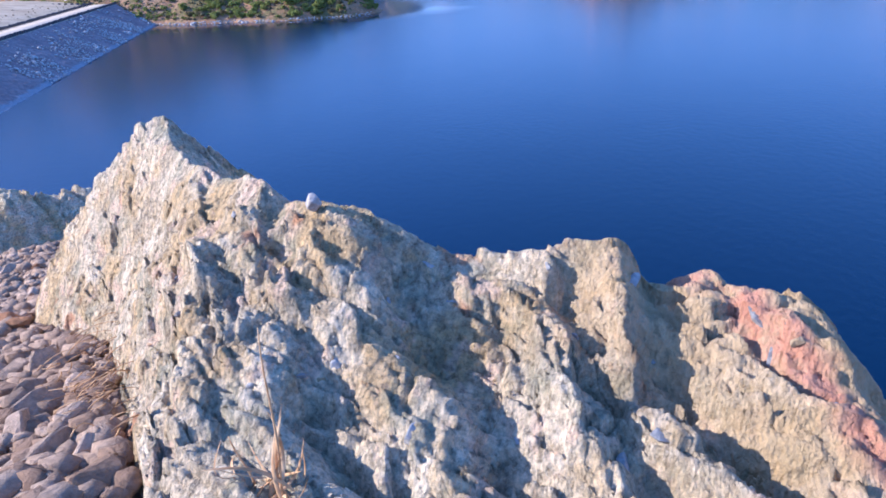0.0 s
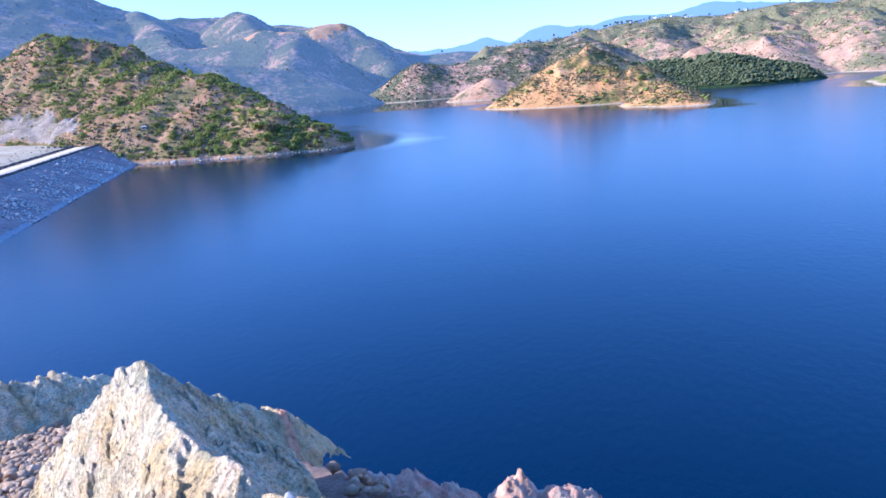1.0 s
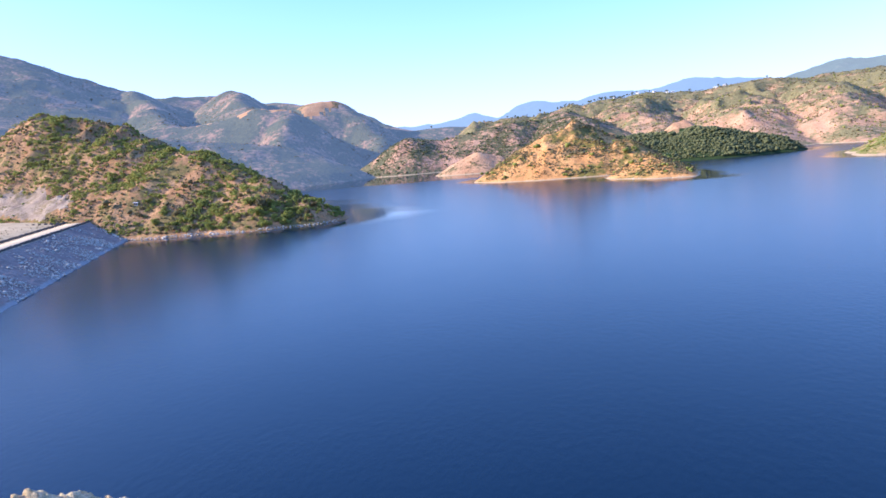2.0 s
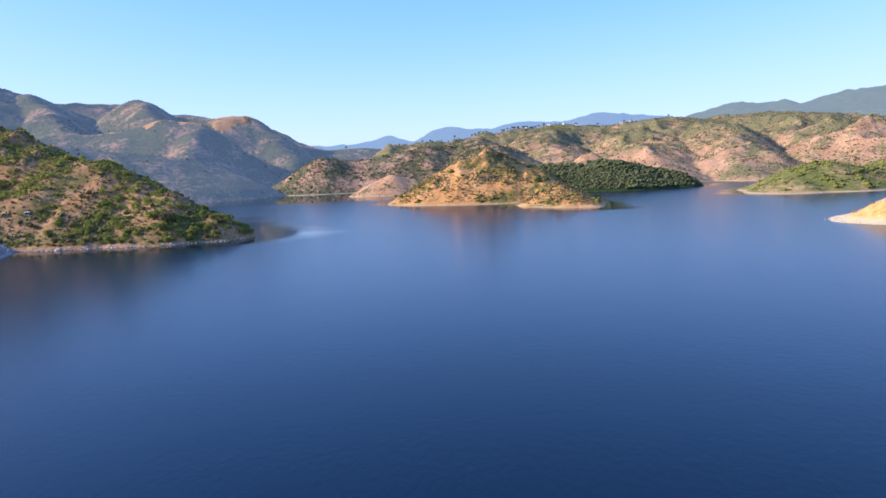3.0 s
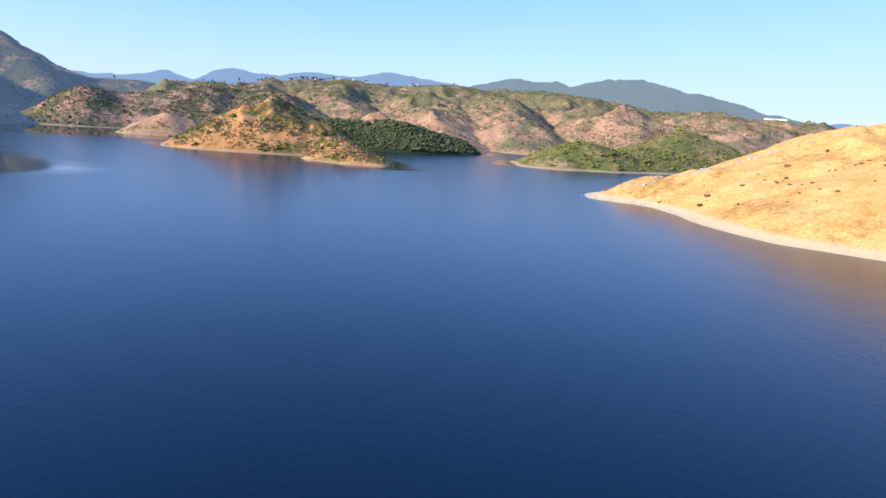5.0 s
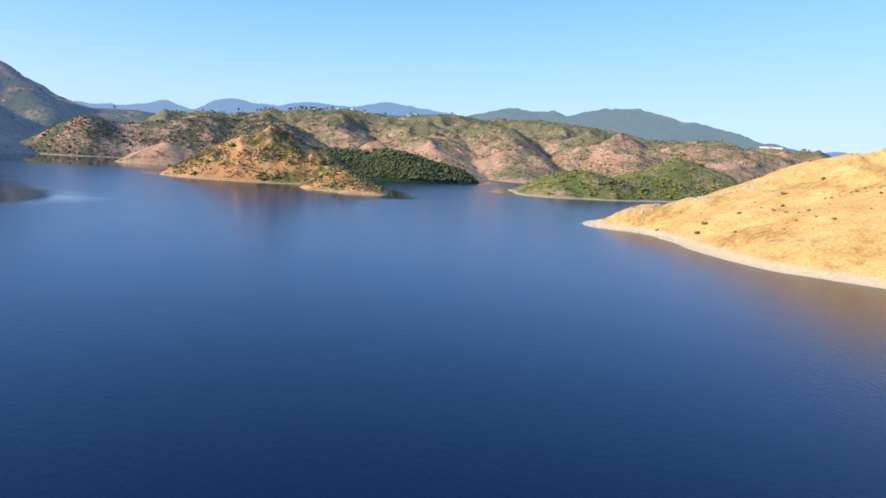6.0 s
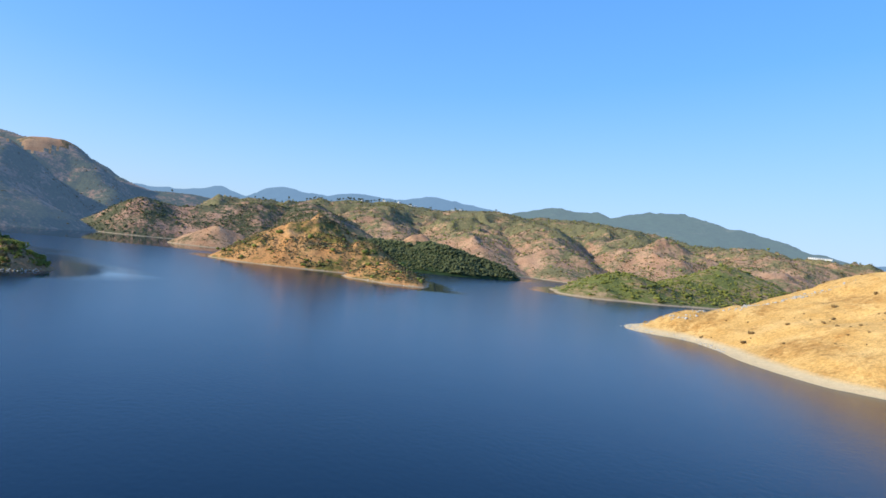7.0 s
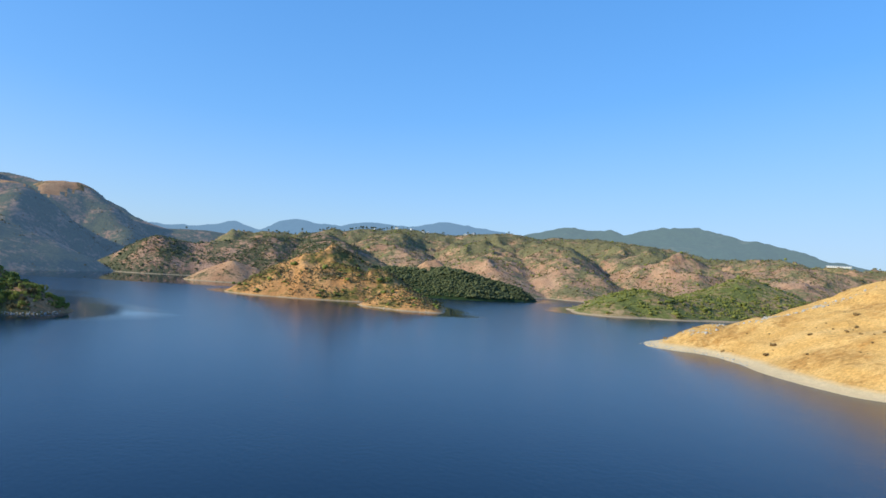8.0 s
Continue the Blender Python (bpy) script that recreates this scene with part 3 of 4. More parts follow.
def rock_relief(x, y, z):
    """Slanting slabs, broken facets, chips and cracks of the weathered schist."""
    a = radians(35)
    along = (x * math.cos(a) - y * math.sin(a))
    across = (x * math.sin(a) + y * math.cos(a)) + .5 * z
    warp = fbm(x * 5, y * 5, z * 5, 3)
    c1, e1 = cells(across * 7 + .5 * warp, along * 3.2 + .5 * warp, 3)
    c2, e2 = cells(across * 20 + .8 * warp, along * 10 + warp, 21)
    c3, e3 = cells(across * 55 + warp, along * 30 + warp, 47)
    p = across * 8 + along * 1.0 + 1.4 * warp
    slab = p - np.floor(p)
    keep = np.clip(2.2 * vnoise(x * 2.6, y * 2.6, z * 2.6 + 9) - .6, 0, 1)
    r = .03 * c1 * (.3 + .8 * keep) + .027 * c2 + .008 * c3 - .04 * slab * keep
    c4, e4 = cells(across * 120 + warp, along * 75 + warp, 71)
    r = r + .004 * c4 + .003 * fbm(across * 130, along * 90, z * 90, 2) - .008 * np.clip(1 - e3 * 5, 0, 1) * keep
    r = r - .014 * np.clip(1 - e1 * 9, 0, 1) - .006 * np.clip(1 - e2 * 7, 0, 1)
    r = r + .045 * fbm(x * 3.3, y * 3.3, z * 3.3, 2) + .006 * ridged(across * 26, along * 9, z * 9, 3) + .006 * fbm(across * 60, along * 40, z * 40, 2)
    return r + .01


def worn(d):
    """The crest is worn blunter than the face."""
    return .45 + .55 * np.clip(np.abs(d) / .13, 0, 1)


xs, ys = np.arange(-2.6, 1.2, .0048), np.arange(.02, 2.6, .0048)
RX, RY = np.meshgrid(xs, ys)
RZ, RD, RF = rock_height(RX, RY)
RZ = RZ + rock_relief(RX, RY, RZ) * worn(RD)
inside = (RZ > stony_ground(RX, RY) - .2) & (RD > -.45)


def rock_material():
    m = Mat("schist", rough=0.85, spec=0.25)
    streak = m.where((9, 2.2, 5), (0, 0, radians(-28)))
    grey = m.ramp(m.noise(6.5, 7, 0.72, m.where((1.5, .7, 1), (0, 0, radians(-40)))), [(0.26, (0.32, 0.235, 0.125)), (0.42, (0.59, 0.455, 0.275)), (0.58, (0.8, 0.64, 0.41)), (0.76, (0.93, 0.78, 0.54))])
    fine = m.ramp(m.noise(3.2, 6, 0.75, streak), [(0.28, (0.45, 0.43, 0.41)), (0.45, (0.85, 0.84, 0.82)), (0.58, (1.05, 1.03, 1.0)), (0.72, (1.35, 1.3, 1.25))])
    col = m.mix(1.0, grey, fine, 'MULTIPLY')
    ochre = m.step(m.noise(5.0, 5, 0.65), 0.47, 0.6)
    col = m.mix(m.math('MULTIPLY', ochre, 0.75), col, (0.6, 0.39, 0.16))
    peach = m.step(m.noise(11.0, 4, 0.6, m.where((1.2, .8, 1), (1, 2, .5))), 0.56, 0.64)
    col = m.mix(m.math('MULTIPLY', peach, 0.65), col, (0.78, 0.52, 0.33))
    olive = m.step(m.noise(8.0, 5, 0.65, m.where((1.4, .7, 1), (2, .5, 1))), 0.52, 0.64)
    col = m.mix(m.math('MULTIPLY', olive, 0.6), col, (0.3, 0.28, 0.17))
    rust = m.step(m.noise(7.5, 3, 0.5), 0.66, 0.72)
    col = m.mix(m.math('MULTIPLY', rust, 0.75), col, (0.55, 0.24, 0.1))
    specks = m.ramp(m.noise(75, 4, 0.7), [(0.32, (0.5, 0.48, 0.45)), (0.5, (1, 1, 1)), (0.7, (1.35, 1.3, 1.22))])
    return m, m.mix(1.0, col, specks, 'MULTIPLY')


m, col = rock_material()
g = m.t.nodes.new("ShaderNodeNewGeometry")
sx = m.t.nodes.new("ShaderNodeSeparateXYZ")
m.link(g.outputs["Position"], sx.inputs[0])
vein = m.math('ADD', m.math('ADD', sx.outputs[0], m.math('MULTIPLY', sx.outputs[1], 0.75)), m.math('MULTIPLY', m.noise(6, 4, 0.6), 0.16))
tan = m.step(m.math('ADD', vein, m.math('MULTIPLY', m.noise(3.1, 4, .6), .9)), 1.15, 1.5)
col = m.mix(m.math('MULTIPLY', tan, 0.75), col, m.mix(m.noise(24, 5, .7), (0.42, 0.25, 0.09), (0.84, 0.58, 0.29)))
red = m.math('MULTIPLY', m.step(vein, 1.03, 1.07), m.step(vein, 1.16, 1.12))
red = m.math('MULTIPLY', red, m.step(m.noise(13, 5, .7), .3, .52))
col = m.mix(m.math('MULTIPLY', red, 0.85), col, m.mix(m.noise(18, 4), (0.64, 0.2, 0.09), (0.78, 0.42, 0.26)))
m.colour(col)
chips = m.node("ShaderNodeTexVoronoi", Scale=46.0)
m.link(m.where((1.3, .6, .9), (0, 0, radians(-40))), chips.inputs["Vector"])
flakes = m.node("ShaderNodeTexVoronoi", Scale=120.0)
m.link(m.where((1.3, .7, .9), (0, 0, radians(-40))), flakes.inputs["Vector"])
rough_relief = m.math('ADD', m.math('MULTIPLY', m.noise(30, 7, 0.8, m.where((1.2, .5, .8), (0, 0, radians(-40)))), 1.1), m.math('MULTIPLY', chips.outputs["Distance"], 0.55))
m.bump(m.math('ADD', rough_relief, m.math('MULTIPLY', flakes.outputs["Distance"], 0.3)), 1.0, .02)
SCHIST = m.m


def soil_material():
    m = Mat("scree_earth", rough=0.95, spec=0.1)
    m.colour(m.mix(1.0, m.ramp(m.noise(5, 6, 0.7), [(0.3, (0.22, 0.125, 0.08)), (0.7, (0.42, 0.28, 0.2))]),
                   m.ramp(m.noise(60, 4, 0.7), [(0.3, (0.6, 0.6, 0.6)), (0.7, (1.25, 1.25, 1.25))]), 'MULTIPLY'))
    m.bump(m.noise(35, 6, 0.75), 1.0, .03)
    return m.m


SOIL = soil_material()


def build_rock():
    rows, cols = RX.shape
    idx = np.arange(rows * cols).reshape(rows, cols)
    quads = np.stack([idx[:-1, :-1], idx[:-1, 1:], idx[1:, 1:], idx[1:, :-1]], -1).reshape(-1, 4)
    quads = quads[inside.ravel()[quads].all(1)]
    used, inv = np.unique(quads, return_inverse=True)
    pts = np.stack([RX, RY, RZ + EYE_Z], -1).reshape(-1, 3)[used]
    ob = quad_mesh("rock_outcrop", pts, inv.reshape(-1, 4), SCHIST)
    return tagged(ob, "jagged grey schist outcrop with ochre and red veins", "rock")


OUTCROP = build_rock()
gr, ga = np.meshgrid(np.concatenate([[.0], np.geomspace(.2, 15, 170)]), np.arange(0, 6.2831, 6.2832 / 260), indexing="ij")
gx, gy = gr * np.sin(ga), gr * np.cos(ga)
ob = grid_mesh("stony_ground", np.stack([gx, gy, stony_ground(gx, gy) + EYE_Z - .02], -1), SOIL, close=True)
tagged(ob, "stony dry earth on the hilltop", "ground", kind="structure")

# ------------------------------------------------------------------ the dam
def at_dam(s, across, z):
    return Vector((DAM_O[0] + DAM_U[0] * s + DAM_N[0] * across, DAM_O[1] + DAM_U[1] * s + DAM_N[1] * across, z))


def riprap_material():
    m = Mat("riprap", rough=0.9, spec=0.2)
    big = m.ramp(m.noise(0.08, 5, 0.65), [(0.3, (0.21, 0.15, 0.135)), (0.7, (0.33, 0.245, 0.21))])
    v = m.node("ShaderNodeTexVoronoi", Scale=0.9)
    m.link(m.where(), v.inputs["Vector"])
    stones = m.ramp(v.outputs["Color"], [(0.2, (0.85, 0.85, 0.85)), (0.8, (1.15, 1.13, 1.13))])
    col = m.mix(1.0, big, stones, 'MULTIPLY')
    g = m.t.nodes.new("ShaderNodeNewGeometry")
    sx = m.t.nodes.new("ShaderNodeSeparateXYZ")
    m.link(g.outputs["Position"], sx.inputs[0])
    low = m.math('ADD', sx.outputs[2], m.math('MULTIPLY', m.noise(0.3, 3), -1.2))
    col = m.mix(m.step(low, 0.2, -0.1), col, (0.3, 0.28, 0.27))
    m.colour(col)
    m.bump(v.outputs["Distance"], 0.8, 0.5)
    return m.m


def gravel_material(name, a, b, scale=1.0):
    m = Mat(name, rough=0.95, spec=0.15)
    m.colour(m.mix(1.0, m.ramp(m.noise(0.15 * scale, 5), [(0.3, a), (0.7, b)]),
                   m.ramp(m.noise(4 * scale, 4, 0.7), [(0.3, (0.75, 0.75, 0.75)), (0.7, (1.15, 1.15, 1.15))]), 'MULTIPLY'))
    m.bump(m.noise(6 * scale, 4, 0.7), 0.4, 0.04)
    return m.m


RIPRAP = riprap_material()
ROAD = gravel_material("pale_road", (0.46, 0.36, 0.24), (0.56, 0.45, 0.31))
BERM = gravel_material("pale_berm", (0.38, 0.27, 0.15), (0.58, 0.44, 0.27), 0.9)
KERB = gravel_material("dark_guard_stone", (0.07, 0.07, 0.07), (0.14, 0.13, 0.13), 2)


def build_dam():
    dam = new("dam")
    dam.location = at_dam(0, 0, 0)
    tagged(dam, "rockfill embankment dam with a pale crest road", "dam")
    inv = Matrix.Translation(-dam.location)

    def strip(name, profile, s0, s1, step, material, label, rough=0.0):
        ss = np.arange(s0, s1 + step / 2, step)
        pts = np.array([[at_dam(s, a, z) for a, z in profile] for s in ss])
        if rough:
            j = fbm(pts[..., 0] * .7, pts[..., 1] * .7, pts[..., 2] * .7, 3)
            pts[..., 2] += rough * j
        pts -= np.array(dam.location)
        ob = grid_mesh(name, pts, material, dam, smooth=not rough)
        ob["label"] = label
        return ob

    face = [(a, DAM_TOP * (1 + a / 18.3)) for a in np.linspace(-33, 0, 46)]
    strip("upstream_face", face, -170, DAM_END + 16, 0.9, RIPRAP, "grey stone-pitched slope towards the lake", 0.4)
    strip("crest_road", [(0, DAM_TOP - .6), (0.02, DAM_TOP + .12), (6, DAM_TOP + .22), (12.98, DAM_TOP + .12), (13, DAM_TOP - .6)], -170, DAM_END + 8, 4, ROAD, "pale gravel crest road")
    strip("downstream_face", [(13, DAM_TOP - .3), (15, DAM_TOP - .1), (18, DAM_TOP + .7), (24, DAM_TOP + 1.2), (34, DAM_TOP + 2.4), (46, DAM_TOP + 3.4), (60, DAM_TOP + 3.6), (96, -6)], -170, DAM_END + 6, 3, BERM, "pale gravel berm behind the road", 0.35)

    # guard stones along both edges of the road
    bm = bmesh.new()
    bmesh.ops.create_cube(bm, size=1.0, matrix=Matrix.Translation((0, 0, .45)) @ Matrix.Diagonal((1.25, .6, .9, 1)))
    bmesh.ops.bevel(bm, geom=bm.edges[:], offset=.12, segments=2, affect='EDGES')
    me = bpy.data.meshes.new("guard_stone")
    bm.to_mesh(me)
    bm.free()
    me.materials.append(KERB)
    turn = math.atan2(DAM_U[1], DAM_U[0])
    rnd = random.Random(5)
    for a in (0.5, 12.5):
        for i in range(135):
            s = -60 + i * 2.0 + rnd.uniform(-.1, .1)
            if s > DAM_END + 6:
                continue
            ob = new("guard_stone", me)
            ob.parent = dam
            ob.matrix_local = inv @ Matrix.Translation(at_dam(s, a, DAM_TOP + .1)) @ Matrix.Rotation(turn + rnd.uniform(-.05, .05), 4, 'Z') @ Matrix.Diagonal((1, 1, rnd.uniform(.9, 1.2), 1))
    # the road turns off along the foot of the cutting
    for i in range(16):
        p = at_dam(DAM_END - 6 + 1.2 * math.sin(i * .4), 12 + i * 2.6, DAM_TOP + .2 + i * .12)
        ob = new("guard_stone", me)
        ob.parent = dam
        ob.matrix_local = inv @ Matrix.Translation(p) @ Matrix.Rotation(turn + 1.57, 4, 'Z')
    return dam


build_dam()


# ------------------------------------------------------------------ scrub and trees
def leaf_material(name, dark, light):
    m = Mat(name, rough=0.75, spec=0.2)
    o = m.t.nodes.new("ShaderNodeObjectInfo")
    g = m.t.nodes.new("ShaderNodeNewGeometry")
    mixv = m.math('ADD', m.math('MULTIPLY', g.outputs["Random Per Island"], 0.55), m.math('MULTIPLY', o.outputs["Random"], 0.45))
    m.colour(m.ramp(m.math('ADD', m.math('MULTIPLY', mixv, .7), m.math('MULTIPLY', m.noise(0.06, 3), .35)), [(0.2, dark), (0.55, tuple(.5 * (a + b) for a, b in zip(dark, light))), (0.85, light)]))
    thin, mix = m.t.nodes.new("ShaderNodeBsdfTranslucent"), m.t.nodes.new("ShaderNodeMixShader")
    thin.inputs[0].default_value = (*light, 1)
    mix.inputs[0].default_value = 0.3
    m.link(m.b.outputs[0], mix.inputs[1])
    m.link(thin.outputs[0], mix.inputs[2])
    m.link(mix.outputs[0], m.t.nodes["Material Output"].inputs[0])
    return m.m


LEAVES = {
    "hillside": leaf_material("olive_leaves", (0.15, 0.17, 0.035), (0.36, 0.37, 0.09)),
    "dry": leaf_material("dry_leaves", (0.12, 0.098, 0.042), (0.26, 0.21, 0.095)),
    "shrub": leaf_material("shrub_leaves", (0.16, 0.1, 0.04), (0.36, 0.24, 0.1)),
    "dark": leaf_material("dark_leaves", (0.085, 0.1, 0.045), (0.19, 0.2, 0.085)),
    "fresh": leaf_material("fresh_leaves", (0.14, 0.155, 0.03), (0.34, 0.33, 0.08)),
}
BARK = gravel_material("bark", (0.08, 0.06, 0.045), (0.16, 0.12, 0.09), 8)


def lumps(rnd, n, spread, size, flat=.75):
    return [(Vector((rnd.gauss(0, spread), rnd.gauss(0, spread), size * (.75 + rnd.uniform(0, .9)))), size * rnd.uniform(.65, 1.1)) for _ in range(n)]


def leafy_crown(seed, n_lumps=6, n_leaves=48):
    """Leaf tufts over a handful of lumps; about one metre across each lump."""
    rnd = random.Random(seed)
    v, f = [], []
    for c, r in lumps(rnd, n_lumps, .55, .55):
        for _ in range(n_leaves):
            d = Vector((rnd.gauss(0, 1), rnd.gauss(0, 1), rnd.gauss(.25, 1))).normalized()
            p = c + d * r * rnd.uniform(.75, 1.08)
            up = (d + Vector((rnd.uniform(-.7, .7), rnd.uniform(-.7, .7), rnd.uniform(-.4, .9)))).normalized()
            a = up.orthogonal().normalized()
            a.rotate(Matrix.Rotation(rnd.uniform(0, 6.3), 3, up))
            b = up.cross(a)
            s = rnd.uniform(.14, .26)
            k = len(v)
            v += [p - a * s, p - b * s * .6 + up * s * .25, p + a * s, p + b * s * .6 + up * s * .25]
            f.append((k, k + 1, k + 2, k + 3))
    return v, f


def make_bush(seed, leaves):
    """A bush of crown and stems, about 2.4 m wide at scale 1."""
    bush = new("bush")
    v, f = leafy_crown(seed)
    crown = link_mesh("crown", v, f, [leaves], smooth=False, parent=bush)
    bm = bmesh.new()
    rnd = random.Random(seed + 90)
    for i in range(4):
        a = i * 1.57 + rnd.uniform(-.4, .4)
        m = Matrix.Rotation(a, 4, 'Z') @ Matrix.Rotation(rnd.uniform(.2, .6), 4, 'Y') @ Matrix.Translation((0, 0, .45))
        bmesh.ops.create_cone(bm, segments=5, radius1=.07, radius2=.03, depth=1.1, matrix=m)
    part("stem", bm, BARK, bush)
    return bush


def scatter(n, lo, hi, r0, r1, wanted, thick, seed, clump=30.0):
    """Places on the land of the wanted hill: n tries, kept by a patchy chance."""
    rng = np.random.default_rng(seed)
    a = np.radians(rng.uniform(lo, hi, n))
    r = np.sqrt(rng.uniform(r0 * r0, r1 * r1, n))
    x, y = r * np.sin(a), r * np.cos(a)
    h, k = land(x, y)
    patch = .5 + 1.1 * fbm(x / clump, y / clump, x * 0 + 2.2, 3)
    ok = (k == KINDS.index(wanted)) & (h > 1.6) & (rng.uniform(0, 1, n) < thick * np.clip(patch * 1.6, .05, 1.6))
    return np.stack([x, y, h], 1)[ok], rng


def low_bush():
    """A coarse lump of foliage: a squashed, broken ball of 20 faces."""
    t = (1 + 5 ** .5) / 2
    v = np.array([(-1, t, 0), (1, t, 0), (-1, -t, 0), (1, -t, 0), (0, -1, t), (0, 1, t), (0, -1, -t), (0, 1, -t), (t, 0, -1), (t, 0, 1), (-t, 0, -1), (-t, 0, 1)], float) / 1.9
    f = np.array([(0, 11, 5), (0, 5, 1), (0, 1, 7), (0, 7, 10), (0, 10, 11), (1, 5, 9), (5, 11, 4), (11, 10, 2), (10, 7, 6), (7, 1, 8),
                  (3, 9, 4), (3, 4, 2), (3, 2, 6), (3, 6, 8), (3, 8, 9), (4, 9, 5), (2, 4, 11), (6, 2, 10), (8, 6, 7), (9, 8, 1)])
    return v, f


def bush_stuff(name, places, rng, size, leaves, label, lumps_each=2, tall=.8, hill=None):
    """Very many bushes as one object of stuff."""
    bv, bf = low_bush()
    n = len(places) * lumps_each
    c = np.repeat(places, lumps_each, 0)
    s = np.repeat(rng.lognormal(math.log(size), .4, len(places)), lumps_each)
    c = c + np.concatenate([rng.normal(0, .45, (n, 2)) * s[:, None], (rng.uniform(.2, .6, n) * s * tall)[:, None]], 1)
    s = s * rng.uniform(.55, 1.0, n)
    jit = rng.uniform(.65, 1.3, (n, 12, 1))
    ang = rng.uniform(0, 6.28, n)
    v = bv[None] * jit * s[:, None, None] * np.array([1, 1, tall]) * .62
    ca, sa = np.cos(ang)[:, None], np.sin(ang)[:, None]
    v = np.stack([v[..., 0] * ca - v[..., 1] * sa, v[..., 0] * sa + v[..., 1] * ca, v[..., 2]], -1) + c[:, None]
    f = (bf[None] + (np.arange(n) * 12)[:, None, None]).reshape(-1, 3)
    ob = quad_mesh(name, v.reshape(-1, 3), f, leaves, smooth=False)
    return tagged(ob, label, "scrub", kind="stuff")


def leafy_stuff(name, places, rng, size, leaves, label, crowns=5):
    """Denser foliage nearer by: leaf tufts, joined into one object."""
    base = []
    for i in range(crowns):
        v, f = leafy_crown(300 + i, 5, 30)
        base.append((np.array(v), np.array(f)))
    vs, fs, k = [], [], 0
    for p in places:
        v, f = base[rng.integers(crowns)]
        a, s = rng.uniform(0, 6.28), size * rng.lognormal(0, .35)
        R = np.array([(math.cos(a), -math.sin(a), 0), (math.sin(a), math.cos(a), 0), (0, 0, rng.uniform(.8, 1.25))])
        vs.append(v @ R.T * s + p - (0, 0, .25 * s))
        fs.append(f + k)
        k += len(v)
    ob = quad_mesh(name, np.concatenate(vs), np.concatenate(fs), leaves, smooth=False)
    return tagged(ob, label, "scrub", kind="stuff")


def plant_hillside():
    kinds = [make_bush(11 + i, LEAVES["hillside"]) for i in range(4)] + [make_bush(31 + i, LEAVES["dry"]) for i in range(2)]
    places, rng = scatter(60000, -46, -20, 290, 520, "hillside", .21, 7, 14)
    d = np.hypot(places[:, 0], places[:, 1]) + rng.uniform(-40, 40, len(places))
    order = np.argsort(d)
    near, rest = places[order[:290]], places[order[290:]]
    for i, p in enumerate(near):
        src = kinds[i] if i < 6 else None
        k = i if i < 6 else int(rng.choice(6, p=[.22, .22, .2, .18, .09, .09]))
        s = float(rng.lognormal(math.log(1.0), .38))
        m = Matrix.Translation((p[0], p[1], p[2] - .2)) @ Matrix.Rotation(float(rng.uniform(0, 6.28)), 4, 'Z')
        if src is not None:
            ob = src
            ob.matrix_basis = m
        else:
            ob = copy_thing(kinds[k], m)
        ob.scale = (s, s, s * float(rng.uniform(.8, 1.15)))
        tagged(ob, "round green bush on the hillside" if k < 4 else "dry olive-brown bush on the hillside", "bush", "bushes on the hillside")
    leafy_stuff("hillside_scrub", rest, rng, .8, LEAVES["hillside"], "olive green scrub covering the upper hillside")
    places, rng = scatter(40000, -46, -20, 290, 520, "hillside", .35, 17, 12)
    bush_stuff("dry_tufts", places, rng, .75, LEAVES["dry"], "dry brown tufts between the bushes", 1)


plant_hillside()
rng = np.random.default_rng(77)
spots = np.array([tuple(at_dam(s, a, DAM_TOP + .7 + .08 * (a - 18))) for s, a in zip(rng.uniform(20, DAM_END, 240), rng.uniform(16, 46, 240))])
bush_stuff("scrub", spots, rng, .45, LEAVES["dry"], "small dry tufts on the gravel berm", 1, .7)
for wanted, n, lo, hi, r0, r1, thick, size, leaves, each, tall, label, clump in (
        ("rock_cutting", 3000, -50, -36, 340, 480, .3, .8, "hillside", 1, .7, "small green bushes over the rock cutting", 12),
        ("island_hill", 45000, -9, 9, 415, 660, .6, .8, "dry", 1, .7, "dry brown scrub dotting the orange hill", 14),
        ("island_hill", 6000, -9, 9, 415, 660, .12, 1.7, "hillside", 2, .7, "green bushes on the orange hill", 30),
        ("wooded_hill", 20000, 0, 15, 620, 780, .8, 1.2, "dark", 2, .8, "dense dark green trees by the cove", 60),
        ("green_peninsula", 12000, 17, 38, 440, 780, .6, 1.3, "fresh", 2, .6, "bright green scrub on the low peninsula", 35),
        ("sandy_peninsula", 5000, 20, 52, 180, 400, .1, .75, "shrub", 2, .7, "sparse small dry shrubs on the sandy hill", 30),
        ("bare_knoll", 5000, -13, 0, 640, 900, .4, .9, "dry", 1, .7, "dry tufts on the bare knoll", 20),
        ("headland", 40000, -19, 0, 680, 1020, .6, 1.1, "dark", 1, .7, "dark scrub on the rocky headland", 30),
        ("plateau", 90000, -9, 45, 690, 1500, .85, 1.1, "dry", 1, .65, "dry scrub dotting the eroded hills", 25),
        ("plateau", 40000, -9, 45, 690, 1500, .22, 1.5, "hillside", 1, .7, "green scrub on the eroded hills", 90),
        ("mountain_range", 50000, -45, -12, 700, 1700, .4, 1.0, "dry", 1, .6, "dark scrub on the mountain slopes", 110)):
    places, rng = scatter(n, lo, hi, r0, r1, wanted, thick, n + len(label), clump)
    bush_stuff("scrub", places, rng, size, LEAVES[leaves], label, each, tall)

